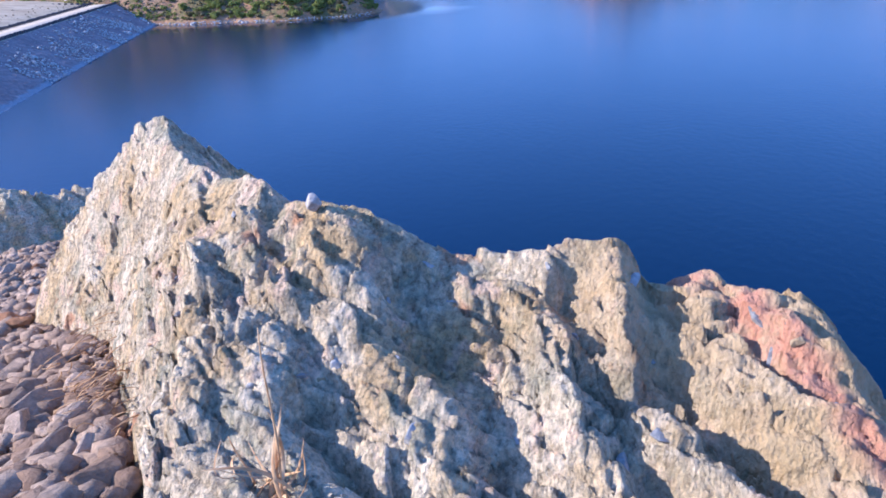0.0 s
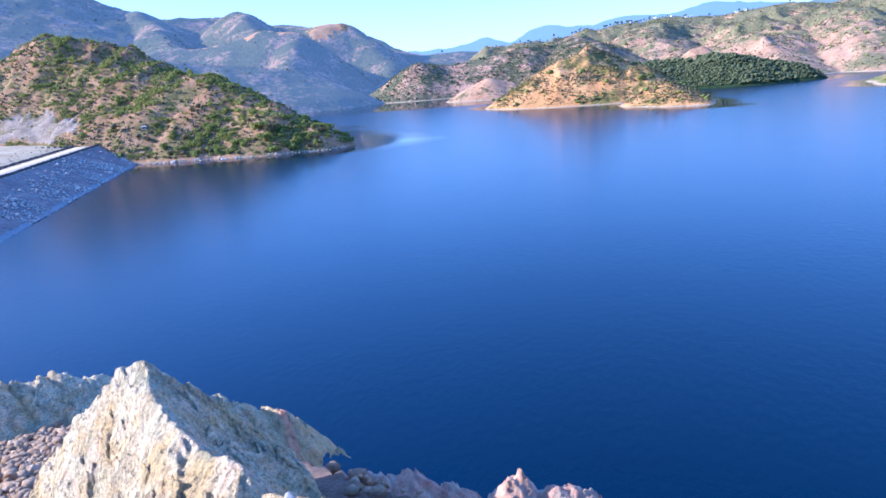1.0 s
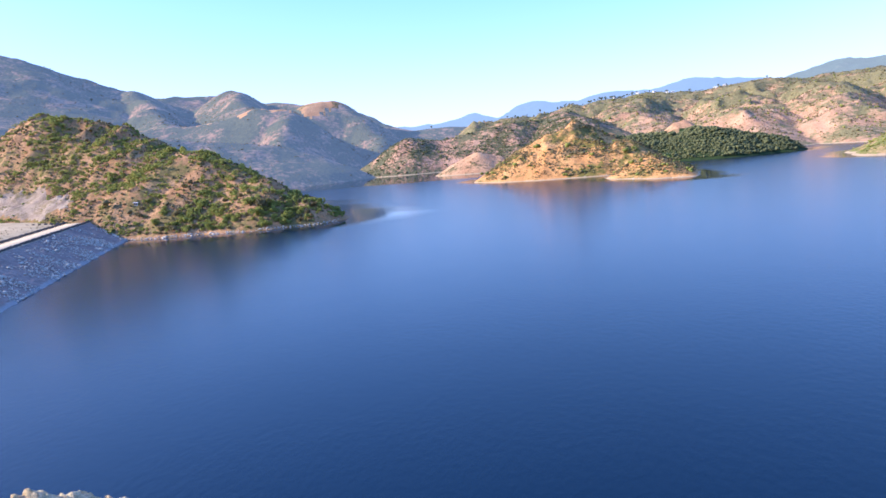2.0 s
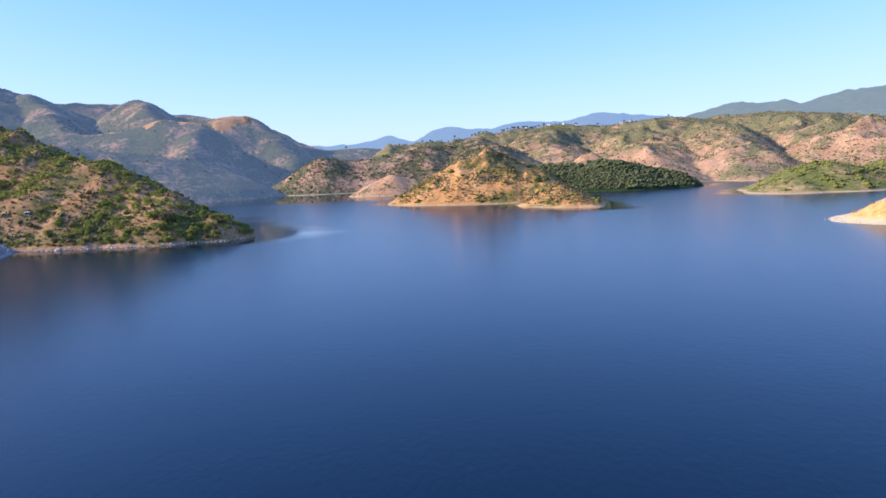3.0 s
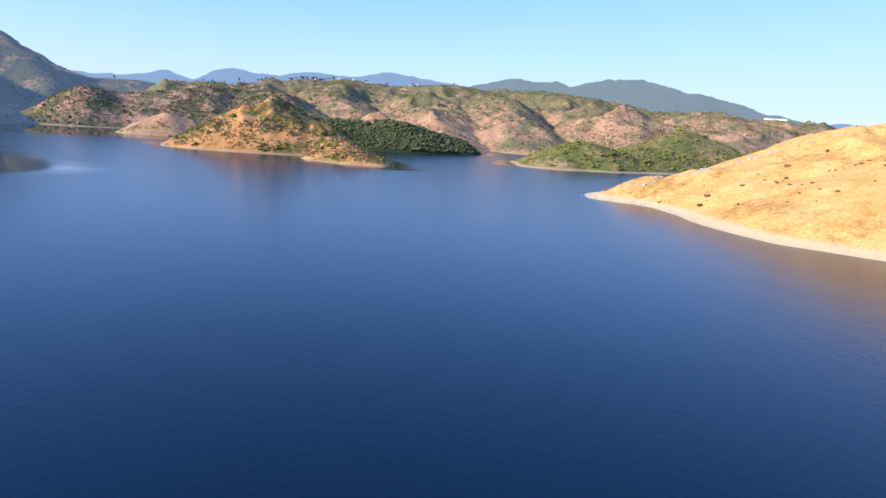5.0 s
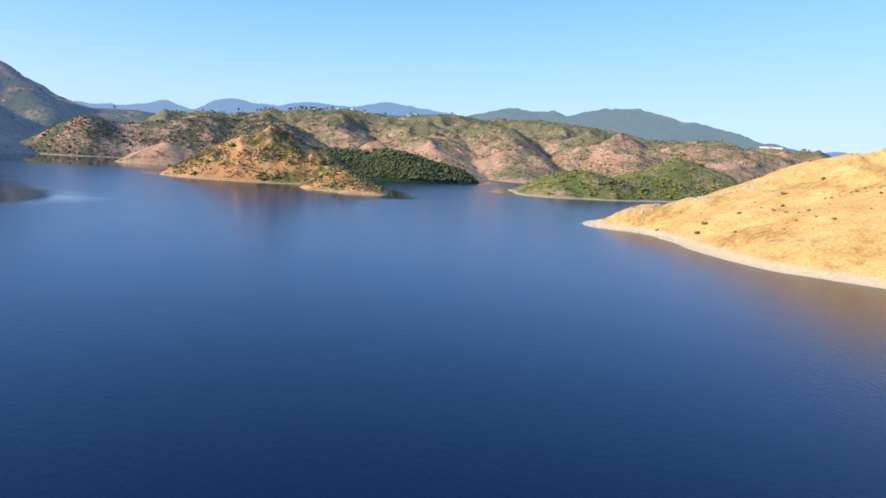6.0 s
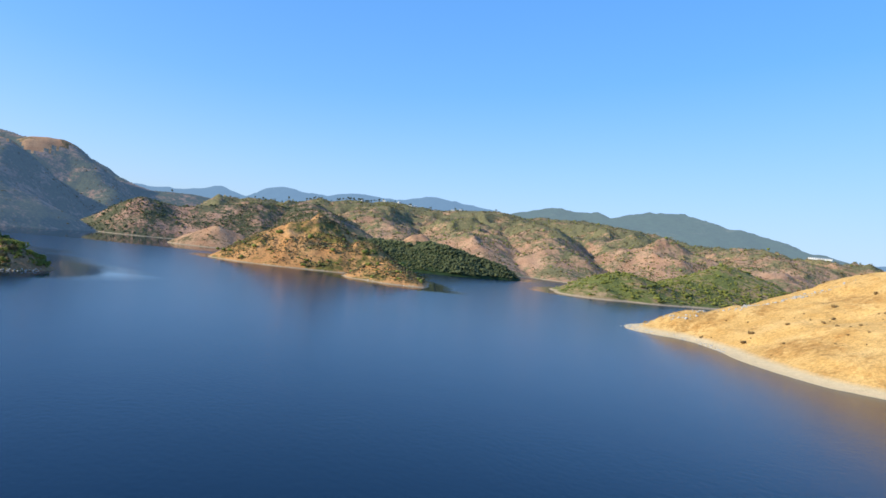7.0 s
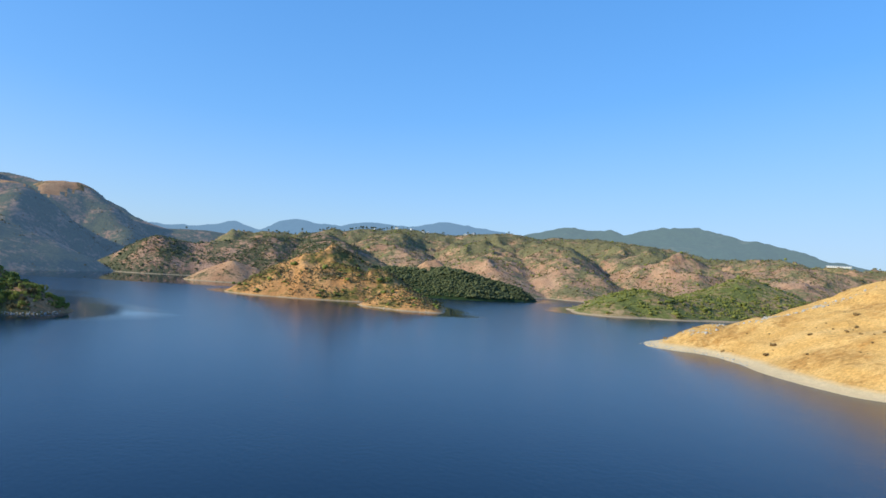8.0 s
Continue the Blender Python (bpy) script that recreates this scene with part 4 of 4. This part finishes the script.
# ------------------------------------------------------------------ rocks, stones and dry grass at the viewpoint
def heightfield_rock(name, x0, x1, y0, y1, step, surface, floor, material, label, relief=1.0):
    x, y = np.meshgrid(np.arange(x0, x1, step), np.arange(y0, y1, step))
    z = surface(x, y)
    z = z + relief * rock_relief(x, y, z)
    keep = z > floor(x, y)
    rows, cols = x.shape
    idx = np.arange(rows * cols).reshape(rows, cols)
    quads = np.stack([idx[:-1, :-1], idx[:-1, 1:], idx[1:, 1:], idx[1:, :-1]], -1).reshape(-1, 4)
    quads = quads[keep.ravel()[quads].all(1)]
    used, inv = np.unique(quads, return_inverse=True)
    ob = quad_mesh(name, np.stack([x, y, z + EYE_Z], -1).reshape(-1, 3)[used], inv.reshape(-1, 4), material)
    return tagged(ob, label, "rock")


LEDGE = [[(-6.2, 2.6, -1.35, 1.3), (-5, 3.2, -1.33, 1.3), (-4.2, 3.7, -1.4, 1.3), (-4.05, 3.86, -1.5, 1.3), (-3.92, 4.0, -1.5, 1.3), (-3.3, 4.4, -1.75, 1.3), (-2.6, 4.7, -2.1, 1.3)]]
heightfield_rock("rock_ledge", -6.4, -2.2, 2.2, 5.2, .012, lambda x, y: crest_height(x, y, LEDGE, .12), lambda x, y: stony_ground(x, y) - .25, SCHIST,
                 "pale weathered rock ledge beyond the scree", 1.1)


def pink_material():
    m = Mat("pink_rock", rough=0.85, spec=0.25)
    col = m.ramp(m.noise(7, 5, 0.65), [(0.3, (0.4, 0.18, 0.12)), (0.5, (0.52, 0.3, 0.2)), (0.7, (0.6, 0.46, 0.32))])
    col = m.mix(1.0, col, m.ramp(m.noise(40, 5, 0.7), [(0.3, (0.7, 0.7, 0.7)), (0.7, (1.2, 1.2, 1.2))]), 'MULTIPLY')
    m.colour(col)
    m.bump(m.noise(45, 6, 0.75), 1.0, .012)
    return m.m


PINK = pink_material()
for name, line, label in (
        ("pink_boulder", [[(-2.00, 4.61, -2.78, 1.2), (-1.92, 4.64, -2.63, 1.2), (-1.59, 4.77, -2.61, 1.1), (-1.34, 4.85, -2.74, 1.1), (-1.17, 4.89, -2.90, 1.2)]], "pink weathered boulder below the crest"),
        ("ochre_boulder", [[(-0.96, 4.94, -2.98, 1.4), (-0.81, 4.97, -2.70, 1.8), (-0.75, 4.98, -2.69, 1.8), (-0.66, 4.99, -2.83, 1.4), (-0.41, 5.02, -2.82, 1.2), (-0.24, 5.03, -2.86, 1.2), (-0.05, 5.04, -3.08, 1.2)]], "ochre and pink broken boulder below the crest")):
    heightfield_rock(name, -3.0, 1.0, 3.9, 6.2, .015, lambda x, y, li=line: crest_height(x, y, li, .08), lambda x, y: stony_ground(x, y) - .25, PINK, label, 1.3)


def stone_mesh(name, seed, material):
    """An angular broken stone: the hull of a few scattered points."""
    rnd = random.Random(seed)
    bm = bmesh.new()
    sx, sy, sz = rnd.uniform(.8, 1.5), rnd.uniform(.6, 1.1), rnd.uniform(.4, .8)
    for _ in range(15):
        p = Vector((rnd.uniform(-1, 1), rnd.uniform(-1, 1), rnd.uniform(-1, 1)))
        p *= .5 / max(.72, p.length)
        bm.verts.new((p.x * sx, p.y * sy, p.z * sz))
    hull = bmesh.ops.convex_hull(bm, input=bm.verts[:])
    bmesh.ops.delete(bm, geom=[v for v in hull["geom_interior"] if isinstance(v, bmesh.types.BMVert)], context='VERTS')
    bmesh.ops.bevel(bm, geom=bm.edges[:], offset=.025, segments=1, affect='EDGES')
    me = bpy.data.meshes.new(name)
    bm.to_mesh(me)
    bm.free()
    me.materials.append(material)
    return me


def stone_material(name, a, b):
    m = Mat(name, rough=0.9, spec=0.2)
    o = m.t.nodes.new("ShaderNodeObjectInfo")
    g = m.t.nodes.new("ShaderNodeNewGeometry")
    v = m.math('ADD', m.math('MULTIPLY', o.outputs["Random"], .5), m.math('MULTIPLY', g.outputs["Random Per Island"], .5))
    v = m.math('ADD', m.math('MULTIPLY', v, .8), m.math('MULTIPLY', m.noise(14, 4), .3))
    col = m.ramp(v, [(0.15, a), (0.85, b)])
    m.colour(m.mix(1.0, col, m.ramp(m.noise(60, 5, 0.7), [(0.3, (0.65, 0.65, 0.65)), (0.7, (1.2, 1.2, 1.2))]), 'MULTIPLY'))
    m.bump(m.noise(45, 6, 0.75), 1.0, .02)
    return m.m


STONE = stone_material("scree_stone", (0.3, 0.17, 0.09), (0.74, 0.52, 0.33))
RUST = stone_material("rust_stone", (0.3, 0.12, 0.06), (0.5, 0.24, 0.1))


def on_rock(x, y):
    z, d, _ = rock_height(np.array([x]), np.array([y]))
    return float((z + rock_relief(np.array([x]), np.array([y]), z) * worn(d))[0]) + EYE_Z


def lay_stones():
    rng = np.random.default_rng(4)
    meshes = [stone_mesh("stone", 60 + i, STONE) for i in range(8)]
    rust = stone_mesh("stone", 80, RUST)
    placed, tries = [], 0
    while len(placed) < 285 and tries < 9000:
        tries += 1
        a, d = math.radians(rng.uniform(-54, -33)), rng.uniform(1.05, 3.0) if rng.uniform() < .8 else rng.uniform(3, 5)
        x, y = d * math.sin(a), d * math.cos(a)
        f, _ = beside(np.array([x]), np.array([y]), FOOT)
        s = float(rng.uniform(.07, .14)) if len(placed) < 60 else min(.09, float(rng.lognormal(math.log(.036), .5)))
        if f[0] < .2 * s or any((x - q[0]) ** 2 + (y - q[1]) ** 2 < (.29 * (s + q[2])) ** 2 for q in placed):
            continue
        placed.append((x, y, s))
        z = float(stony_ground(np.array([x]), np.array([y]))[0]) + EYE_Z
        k = int(rng.integers(8))
        odd = rng.uniform() < .06
        ob = new("stone", rust if odd else meshes[k])
        ob.matrix_basis = Matrix.Translation((x, y, z + s * rng.uniform(-.14, .08))) @ Euler((rng.uniform(-.7, .7), rng.uniform(-.7, .7), rng.uniform(0, 6.28))).to_matrix().to_4x4() @ Matrix.Diagonal((s, s, s, 1))
        tagged(ob, "rust-brown angular stone lying on the scree" if odd else ("large" if s > .1 else "small") + " angular grey-brown stone lying on the scree", "stone", "stones on the scree")
    ob = new("stone", stone_mesh("stone", 66, stone_material("crest_stone", (0.5, 0.42, 0.32), (0.75, 0.66, 0.54))))
    ob.matrix_basis = Matrix.Translation((-.615, 1.2, on_rock(-.615, 1.2) + .012)) @ Euler((.3, -.4, .5)).to_matrix().to_4x4() @ Matrix.Diagonal((.045, .05, .075, 1))
    tagged(ob, "small pale loose stone balanced on the crest", "stone", "stones on the scree")
    # a long red-brown slab and an orange block near the edge of the scree
    for x, y, s, k in ((-1.95, 1.62, .09, 0), (-1.62, 1.16, .07, 1)):
        z = float(stony_ground(np.array([x]), np.array([y]))[0]) + EYE_Z
        ob = new("stone", rust)
        ob.matrix_basis = Matrix.Translation((x, y, z + .03)) @ Matrix.Rotation(.5 + k, 4, 'Z') @ Matrix.Diagonal((s * 1.1, s * .8, s * .6, 1))
        tagged(ob, "long red-brown stone slab on the scree" if k == 0 else "orange-brown stone block on the scree", "stone", "stones on the scree")
    # fine gravel between them
    bv, bf = low_bush()
    n = 9000
    a, d = np.radians(np.concatenate([rng.uniform(-56, -30, n), rng.uniform(-215, 90, 12000)])), np.concatenate([rng.uniform(1.0, 5.6, n), 7.5 * rng.uniform(.002, 1, 12000) ** .6])
    x, y = d * np.sin(a), d * np.cos(a)
    f, _ = beside(x, y, FOOT)
    bare = stony_ground(x, y) > rock_height(x, y)[0] + .03
    ok = (f > 0) | bare
    x, y, d = x[ok], y[ok], d[ok]
    n = len(x)
    s = np.clip(rng.lognormal(math.log(.018), .5, n), .006, .05)
    v = bv[None] * rng.uniform(.6, 1.2, (n, 12, 1)) * s[:, None, None] * np.array([1, .9, .65])
    c = np.stack([x, y, stony_ground(x, y) + EYE_Z + s * .2], -1)
    ob = quad_mesh("gravel", (v + c[:, None]).reshape(-1, 3), (bf[None] + (np.arange(n) * 12)[:, None, None]).reshape(-1, 3), STONE, smooth=False)
    tagged(ob, "fine grey-brown gravel between the stones", "gravel", kind="stuff")


lay_stones()


def face_fragments():
    """Angular blocks that stick out of the outcrop's face."""
    pale, ochre = stone_material("pale_block", (0.36, 0.33, 0.28), (0.6, 0.55, 0.48)), stone_material("ochre_block", (0.42, 0.27, 0.12), (0.66, 0.47, 0.26))
    shapes = [stone_mesh("fragment", 140 + i, pale) for i in range(5)] + [stone_mesh("fragment", 160 + i, ochre) for i in range(3)]
    rng = np.random.default_rng(21)
    known = [(-.01, 1.17, .05, 0), (-.50, .93, .06, 5), (-.62, 1.02, .055, 6), (.13, .86, .06, 5), (.16, .8, .05, 1), (-.3, .98, .04, 2), (.2, 1.12, .05, 3), (.26, 1.12, .06, 0), (-.72, 1.15, .05, 2), (-.98, 1.3, .05, 6)]
    spots = known + [(rng.uniform(-1.3, .35), rng.uniform(.7, 1.45), float(np.clip(rng.lognormal(math.log(.032), .4), .015, .07)), int(rng.integers(8))) for _ in range(110)]
    for x, y, s, k in spots:
        z, d, f = rock_height(np.array([x]), np.array([y]))
        if d[0] < .03 or f[0] > -.12:
            continue
        ob = new("fragment", shapes[k])
        ob.parent = OUTCROP
        ob.matrix_local = Matrix.Translation((x, y, on_rock(x, y) - s * .34)) @ Euler((rng.uniform(-.9, .9), rng.uniform(-.9, .9), rng.uniform(0, 6.28))).to_matrix().to_4x4() @ Matrix.Diagonal((s, s * .8, s * 1.1, 1))


face_fragments()


def tube(points, radii, sides=6):
    """A thin round stem along points."""
    pts = [Vector(p) for p in points]
    v, f = [], []
    for i, p in enumerate(pts):
        d = (pts[min(i + 1, len(pts) - 1)] - pts[max(i - 1, 0)]).normalized()
        a = d.orthogonal().normalized()
        b = d.cross(a)
        for k in range(sides):
            t = 6.2832 * k / sides
            v.append(p + (a * math.cos(t) + b * math.sin(t)) * radii[i])
    for i in range(len(pts) - 1):
        for k in range(sides):
            q = (k + 1) % sides
            f.append((i * sides + k, i * sides + q, (i + 1) * sides + q, (i + 1) * sides + k))
    f += [tuple(range(sides)), tuple((len(pts) - 1) * sides + k for k in range(sides))]
    return v, f


def blade(base, tip, width, sag, turn):
    """A dry leaf: a folded ribbon that bends over."""
    base, tip = Vector(base), Vector(tip)
    d = tip - base
    side = d.cross(Vector((math.cos(turn), math.sin(turn), .4))).normalized()
    lift = side.cross(d.normalized())
    v, f = [], []
    for i in range(9):
        t = i / 8
        p = base + d * t + lift * sag * math.sin(t * 3.1) * d.length
        w = width * (1 - t) ** .6 * (0.5 + .5 * min(1, t * 5))
        for k, s in ((-1, 0), (0, -.5), (1, 0)):
            v.append(p + side * w * k + lift * w * s)
    for i in range(8):
        for k in (0, 1):
            f.append((i * 3 + k, i * 3 + k + 1, i * 3 + k + 4, i * 3 + k + 3))
    return v, f


def straw_material():
    m = Mat("straw", rough=0.7, spec=0.3)
    m.colour(m.ramp(m.noise(30, 4, 0.6), [(0.3, (0.42, 0.2, 0.07)), (0.7, (0.7, 0.44, 0.2))]))
    return m.m


STRAW = straw_material()


def grass_tuft(x, y, z, height, lean, blades, seed, label):
    rnd = random.Random(seed)
    tuft = new("dry_grass")
    tuft.location = (x, y, z)
    tagged(tuft, label, "grass")
    pts = [(lean[0] * t + .006 * math.sin(t * 5), lean[1] * t, height * t) for t in np.linspace(0, 1, 10)]
    v, f = tube(pts, [.0022 - .0013 * t for t in np.linspace(0, 1, 10)])
    link_mesh("stalk", v, f, [STRAW], parent=tuft)
    for i in range(blades):
        a = rnd.uniform(0, 6.28)
        r, h = rnd.uniform(.03, .1), rnd.uniform(.02, .13)
        v, f = blade((rnd.uniform(-.02, .02), rnd.uniform(-.02, .02), rnd.uniform(0, .03)), (r * math.cos(a), r * math.sin(a), h), rnd.uniform(.0025, .006), rnd.uniform(-.3, .45), a)
        me = link_mesh("blade", v, f, [STRAW], parent=tuft)
    return tuft


grass_tuft(-.445, .66, on_rock(-.445, .66) - .02, .27, (.0, .03), 12, 3, "tall dry grass stalk with curled straw leaves by the rock")
grass_tuft(-.50, .69, on_rock(-.50, .69) - .02, .10, (-.02, .0), 9, 5, "tuft of curled dry grass at the rock")
grass_tuft(-.40, 1.62, EYE_Z - 1.02, .17, (-.05, .02), 3, 9, "dry grass stalk behind the crest")


def twigs():
    rng = random.Random(12)
    vs, fs = [], []
    for _ in range(150):
        a, d = radians(rng.uniform(-50, -38)), rng.uniform(1.15, 2.0)
        x, y = d * math.sin(a), d * math.cos(a)
        f, _ = beside(np.array([x]), np.array([y]), FOOT)
        if f[0] < -.02:
            continue
        z = float(stony_ground(np.array([x]), np.array([y]))[0]) + EYE_Z + rng.uniform(.02, .06)
        b, n = rng.uniform(0, 6.28), rng.uniform(.05, .14)
        pts = [(x + n * t * math.cos(b + t), y + n * t * math.sin(b + t), z + .03 * math.sin(t * 3 + b)) for t in np.linspace(0, 1, 7)]
        v, q = tube(pts, [.0015 - .0009 * t for t in np.linspace(0, 1, 7)], 5)
        k = len(vs)
        vs += v
        fs += [tuple(i + k for i in w) for w in q]
    ob = link_mesh("dry_twigs", vs, fs, [STRAW])
    tagged(ob, "thin dry twigs and rootlets over the scree", "twigs", kind="stuff")


twigs()


# ------------------------------------------------------------------ far village, trees on the rim, shore rocks
def rim(azimuth, r0, r1):
    """Where the land's edge stands highest against the sky, that way."""
    d = np.linspace(r0, r1, 120)
    a = radians(azimuth)
    h, _ = land(d * math.sin(a), d * math.cos(a))
    i = int(np.argmax((h - 28.6) / d))
    return Vector((d[i] * math.sin(a), d[i] * math.cos(a), float(h[i])))


def plain(name, c, rough=.8):
    m = Mat(name, rough=rough, spec=.3)
    m.colour(m.ramp(m.noise(.8, 4), [(.3, tuple(.85 * k for k in c)), (.7, tuple(min(1, 1.08 * k) for k in c))]))
    return m.m


WHITEWASH, TIN, DARK = plain("whitewash", (.78, .76, .72)), plain("tin_roof", (.6, .6, .62), .5), plain("window_dark", (.05, .05, .06), .3)


def house(p, w, d, h, turn, label):
    ob = new("house")
    ob.matrix_basis = Matrix.Translation(p) @ Matrix.Rotation(turn, 4, 'Z')
    tagged(ob, label, "house", "houses on the plateau")
    bm = bmesh.new()
    bmesh.ops.create_cube(bm, size=1, matrix=Matrix.Translation((0, 0, h / 2 - .6)) @ Matrix.Diagonal((w, d, h + 1.2, 1)))
    part("wall", bm, WHITEWASH, ob)
    bm = bmesh.new()
    o, r = .4, h * .38
    vs = [bm.verts.new(v) for v in ((-w / 2 - o, -d / 2 - o, h), (w / 2 + o, -d / 2 - o, h), (w / 2 + o, d / 2 + o, h), (-w / 2 - o, d / 2 + o, h), (-w / 2 - o, 0, h + r), (w / 2 + o, 0, h + r))]
    for f in ((0, 1, 5, 4), (2, 3, 4, 5), (0, 4, 3), (1, 2, 5), (3, 2, 1, 0)):
        bm.faces.new([vs[i] for i in f])
    part("roof", bm, TIN, ob, "pale metal roof")
    for i in range(max(2, int(w / 3))):
        x = -w / 2 + (i + .5) * w / max(2, int(w / 3))
        bm = bmesh.new()
        bmesh.ops.create_cube(bm, size=1, matrix=Matrix.Translation((x, -d / 2 - .01, h * .55)) @ Matrix.Diagonal((1.0, .08, 1.1, 1)))
        part("window", bm, DARK, ob)
    return ob


rnd = random.Random(8)
for azi, w, h in ((2.9, 6, 2.0), (4.1, 5, 2.0), (5.0, 8, 1.6), (5.4, 5, 2.0), (8.4, 6, 1.6), (9.0, 5, 2.0), (1.2, 5, 2.0)):
    house(rim(azi, 1250, 1560), w, 6, h, rnd.uniform(-.4, .4) - radians(azi), "small white house with a metal roof on the plateau")
house(rim(35.5, 1000, 1300), 34, 8, 1.6, -radians(36.2), "long low white building on the plateau edge")
p = Vector((-215.5, 301.3, 0))
p.z = float(land(np.array([p.x]), np.array([p.y]))[0][0])
house(p, 1.5, 1.2, .8, .2, "tiny white hut among the hillside scrub")


def make_tree(seed, leaves):
    tree = new("tree")
    rnd = random.Random(seed)
    bm = bmesh.new()
    bmesh.ops.create_cone(bm, segments=7, radius1=.28, radius2=.12, depth=4.2, matrix=Matrix.Translation((0, 0, 2.1)))
    for i in range(4):
        m = Matrix.Translation((0, 0, 2.8 + .3 * i)) @ Matrix.Rotation(i * 1.6, 4, 'Z') @ Matrix.Rotation(.8, 4, 'Y') @ Matrix.Translation((0, 0, .8))
        bmesh.ops.create_cone(bm, segments=5, radius1=.1, radius2=.04, depth=1.8, matrix=m)
    part("trunk", bm, BARK, tree)
    v, f = leafy_crown(seed, 7, 40)
    link_mesh("crown", [Vector((p.x * 1.9, p.y * 1.9, 2.2 + p.z * rnd.uniform(2.6, 2.8))) for p in v], f, [leaves], smooth=False, parent=tree)
    return tagged(tree, "dark broad-crowned tree on the plateau rim", "tree", "trees on the plateau rim")


trees = [make_tree(500 + i, LEAVES["dark"]) for i in range(4)]
for i in range(64):
    azi = rnd.gauss(.2, 1.9) if i < 44 else rnd.uniform(-14, 12)
    p = rim(azi, 1180, 1560)
    m = Matrix.Translation((p.x, p.y, p.z - .2)) @ Matrix.Rotation(rnd.uniform(0, 6.28), 4, 'Z')
    t = trees[i] if i < 4 else copy_thing(trees[i % 4], m)
    t.matrix_basis = m
    s = rnd.uniform(.45, .85)
    t.scale = (s, s, s * rnd.uniform(.9, 1.3))


def shore_rocks(name, lo, hi, r0, r1, n, size, wanted, seed, label):
    rng = np.random.default_rng(seed)
    a, r = np.radians(rng.uniform(lo, hi, n * 60)), rng.uniform(r0, r1, n * 60)
    x, y = r * np.sin(a), r * np.cos(a)
    h, k = land(x, y)
    ok = (h > -.3) & (h < .8) & (k == KINDS.index(wanted))
    x, y, h = x[ok][:n], y[ok][:n], h[ok][:n]
    n = len(x)
    bv, bf = low_bush()
    s = rng.lognormal(math.log(size), .4, n)
    v = bv[None] * rng.uniform(.6, 1.25, (n, 12, 1)) * s[:, None, None] * np.array([1, 1, .6]) * .6
    ob = quad_mesh(name, (v + np.stack([x, y, h], -1)[:, None]).reshape(-1, 3), (bf[None] + (np.arange(n) * 12)[:, None, None]).reshape(-1, 3), SHORE, smooth=False)
    tagged(ob, label, "rocks", kind="stuff")


SHORE = stone_material("shore_stone", (0.3, 0.27, 0.23), (0.62, 0.57, 0.5))
shore_rocks("shore_rocks", -37, -21, 280, 380, 420, .5, "hillside", 3, "pale broken rocks along the waterline of the hillside")
shore_rocks("shore_rocks", -8, 8, 400, 580, 160, .4, "island_hill", 5, "pale broken rocks along the waterline of the orange hill")
shore_rocks("shore_rocks", 21, 30, 270, 350, 220, .5, "sandy_peninsula", 6, "white rocks along the sandy point")


def ridge_rocks(line, n, size, seed, label):
    """Broken rocks strewn along a crest."""
    rng = np.random.default_rng(seed)
    k, u = rng.integers(0, len(line) - 1, n), rng.uniform(0, 1, n)
    p = np.array(line)[:, :2]
    c = p[k] + (p[k + 1] - p[k]) * u[:, None] + rng.normal(0, 1.6, (n, 2))
    h, _ = land(c[:, 0], c[:, 1])
    bv, bf = low_bush()
    s = rng.lognormal(math.log(size), .45, n)
    v = bv[None] * rng.uniform(.6, 1.25, (n, 12, 1)) * s[:, None, None] * np.array([1, 1, .7]) * .6
    c = np.concatenate([c, np.maximum(h, .1)[:, None]], 1)
    ob = quad_mesh("ridge_rocks", (v + c[:, None]).reshape(-1, 3), (bf[None] + (np.arange(n) * 12)[:, None, None]).reshape(-1, 3), SHORE, smooth=False)
    tagged(ob, label, "rocks", kind="stuff")


ridge_rocks(RIDGES["sandy_peninsula"][0][:9], 260, .55, 9, "pale broken rocks along the crest of the sandy point")


def riprap_stones(n, seed):
    """Pale loose stones lying on the dam's pitched face, thickest towards the water."""
    rng = np.random.default_rng(seed)
    along, down = rng.uniform(20, DAM_END + 4, n), 18.3 * rng.uniform(0, 1, n) ** .55
    c = np.array([tuple(at_dam(u, -d, DAM_TOP * (1 - d / 18.3) + .25)) for u, d in zip(along, down)])
    c = c[fbm(c[:, 0] / 6, c[:, 1] / 6, c[:, 2] * 0, 3) + rng.uniform(-.3, .3, n) > 0]
    n = len(c)
    bv, bf = low_bush()
    size = rng.lognormal(math.log(.34), .4, n)
    v = bv[None] * rng.uniform(.6, 1.25, (n, 12, 1)) * size[:, None, None] * np.array([1, 1, .7]) * .7
    ob = quad_mesh("riprap_stones", (v + c[:, None]).reshape(-1, 3), (bf[None] + (np.arange(n) * 12)[:, None, None]).reshape(-1, 3), SHORE, smooth=False)
    tagged(ob, "pale loose stones on the pitched face of the dam", "stones", kind="stuff")


riprap_stones(5000, 14)
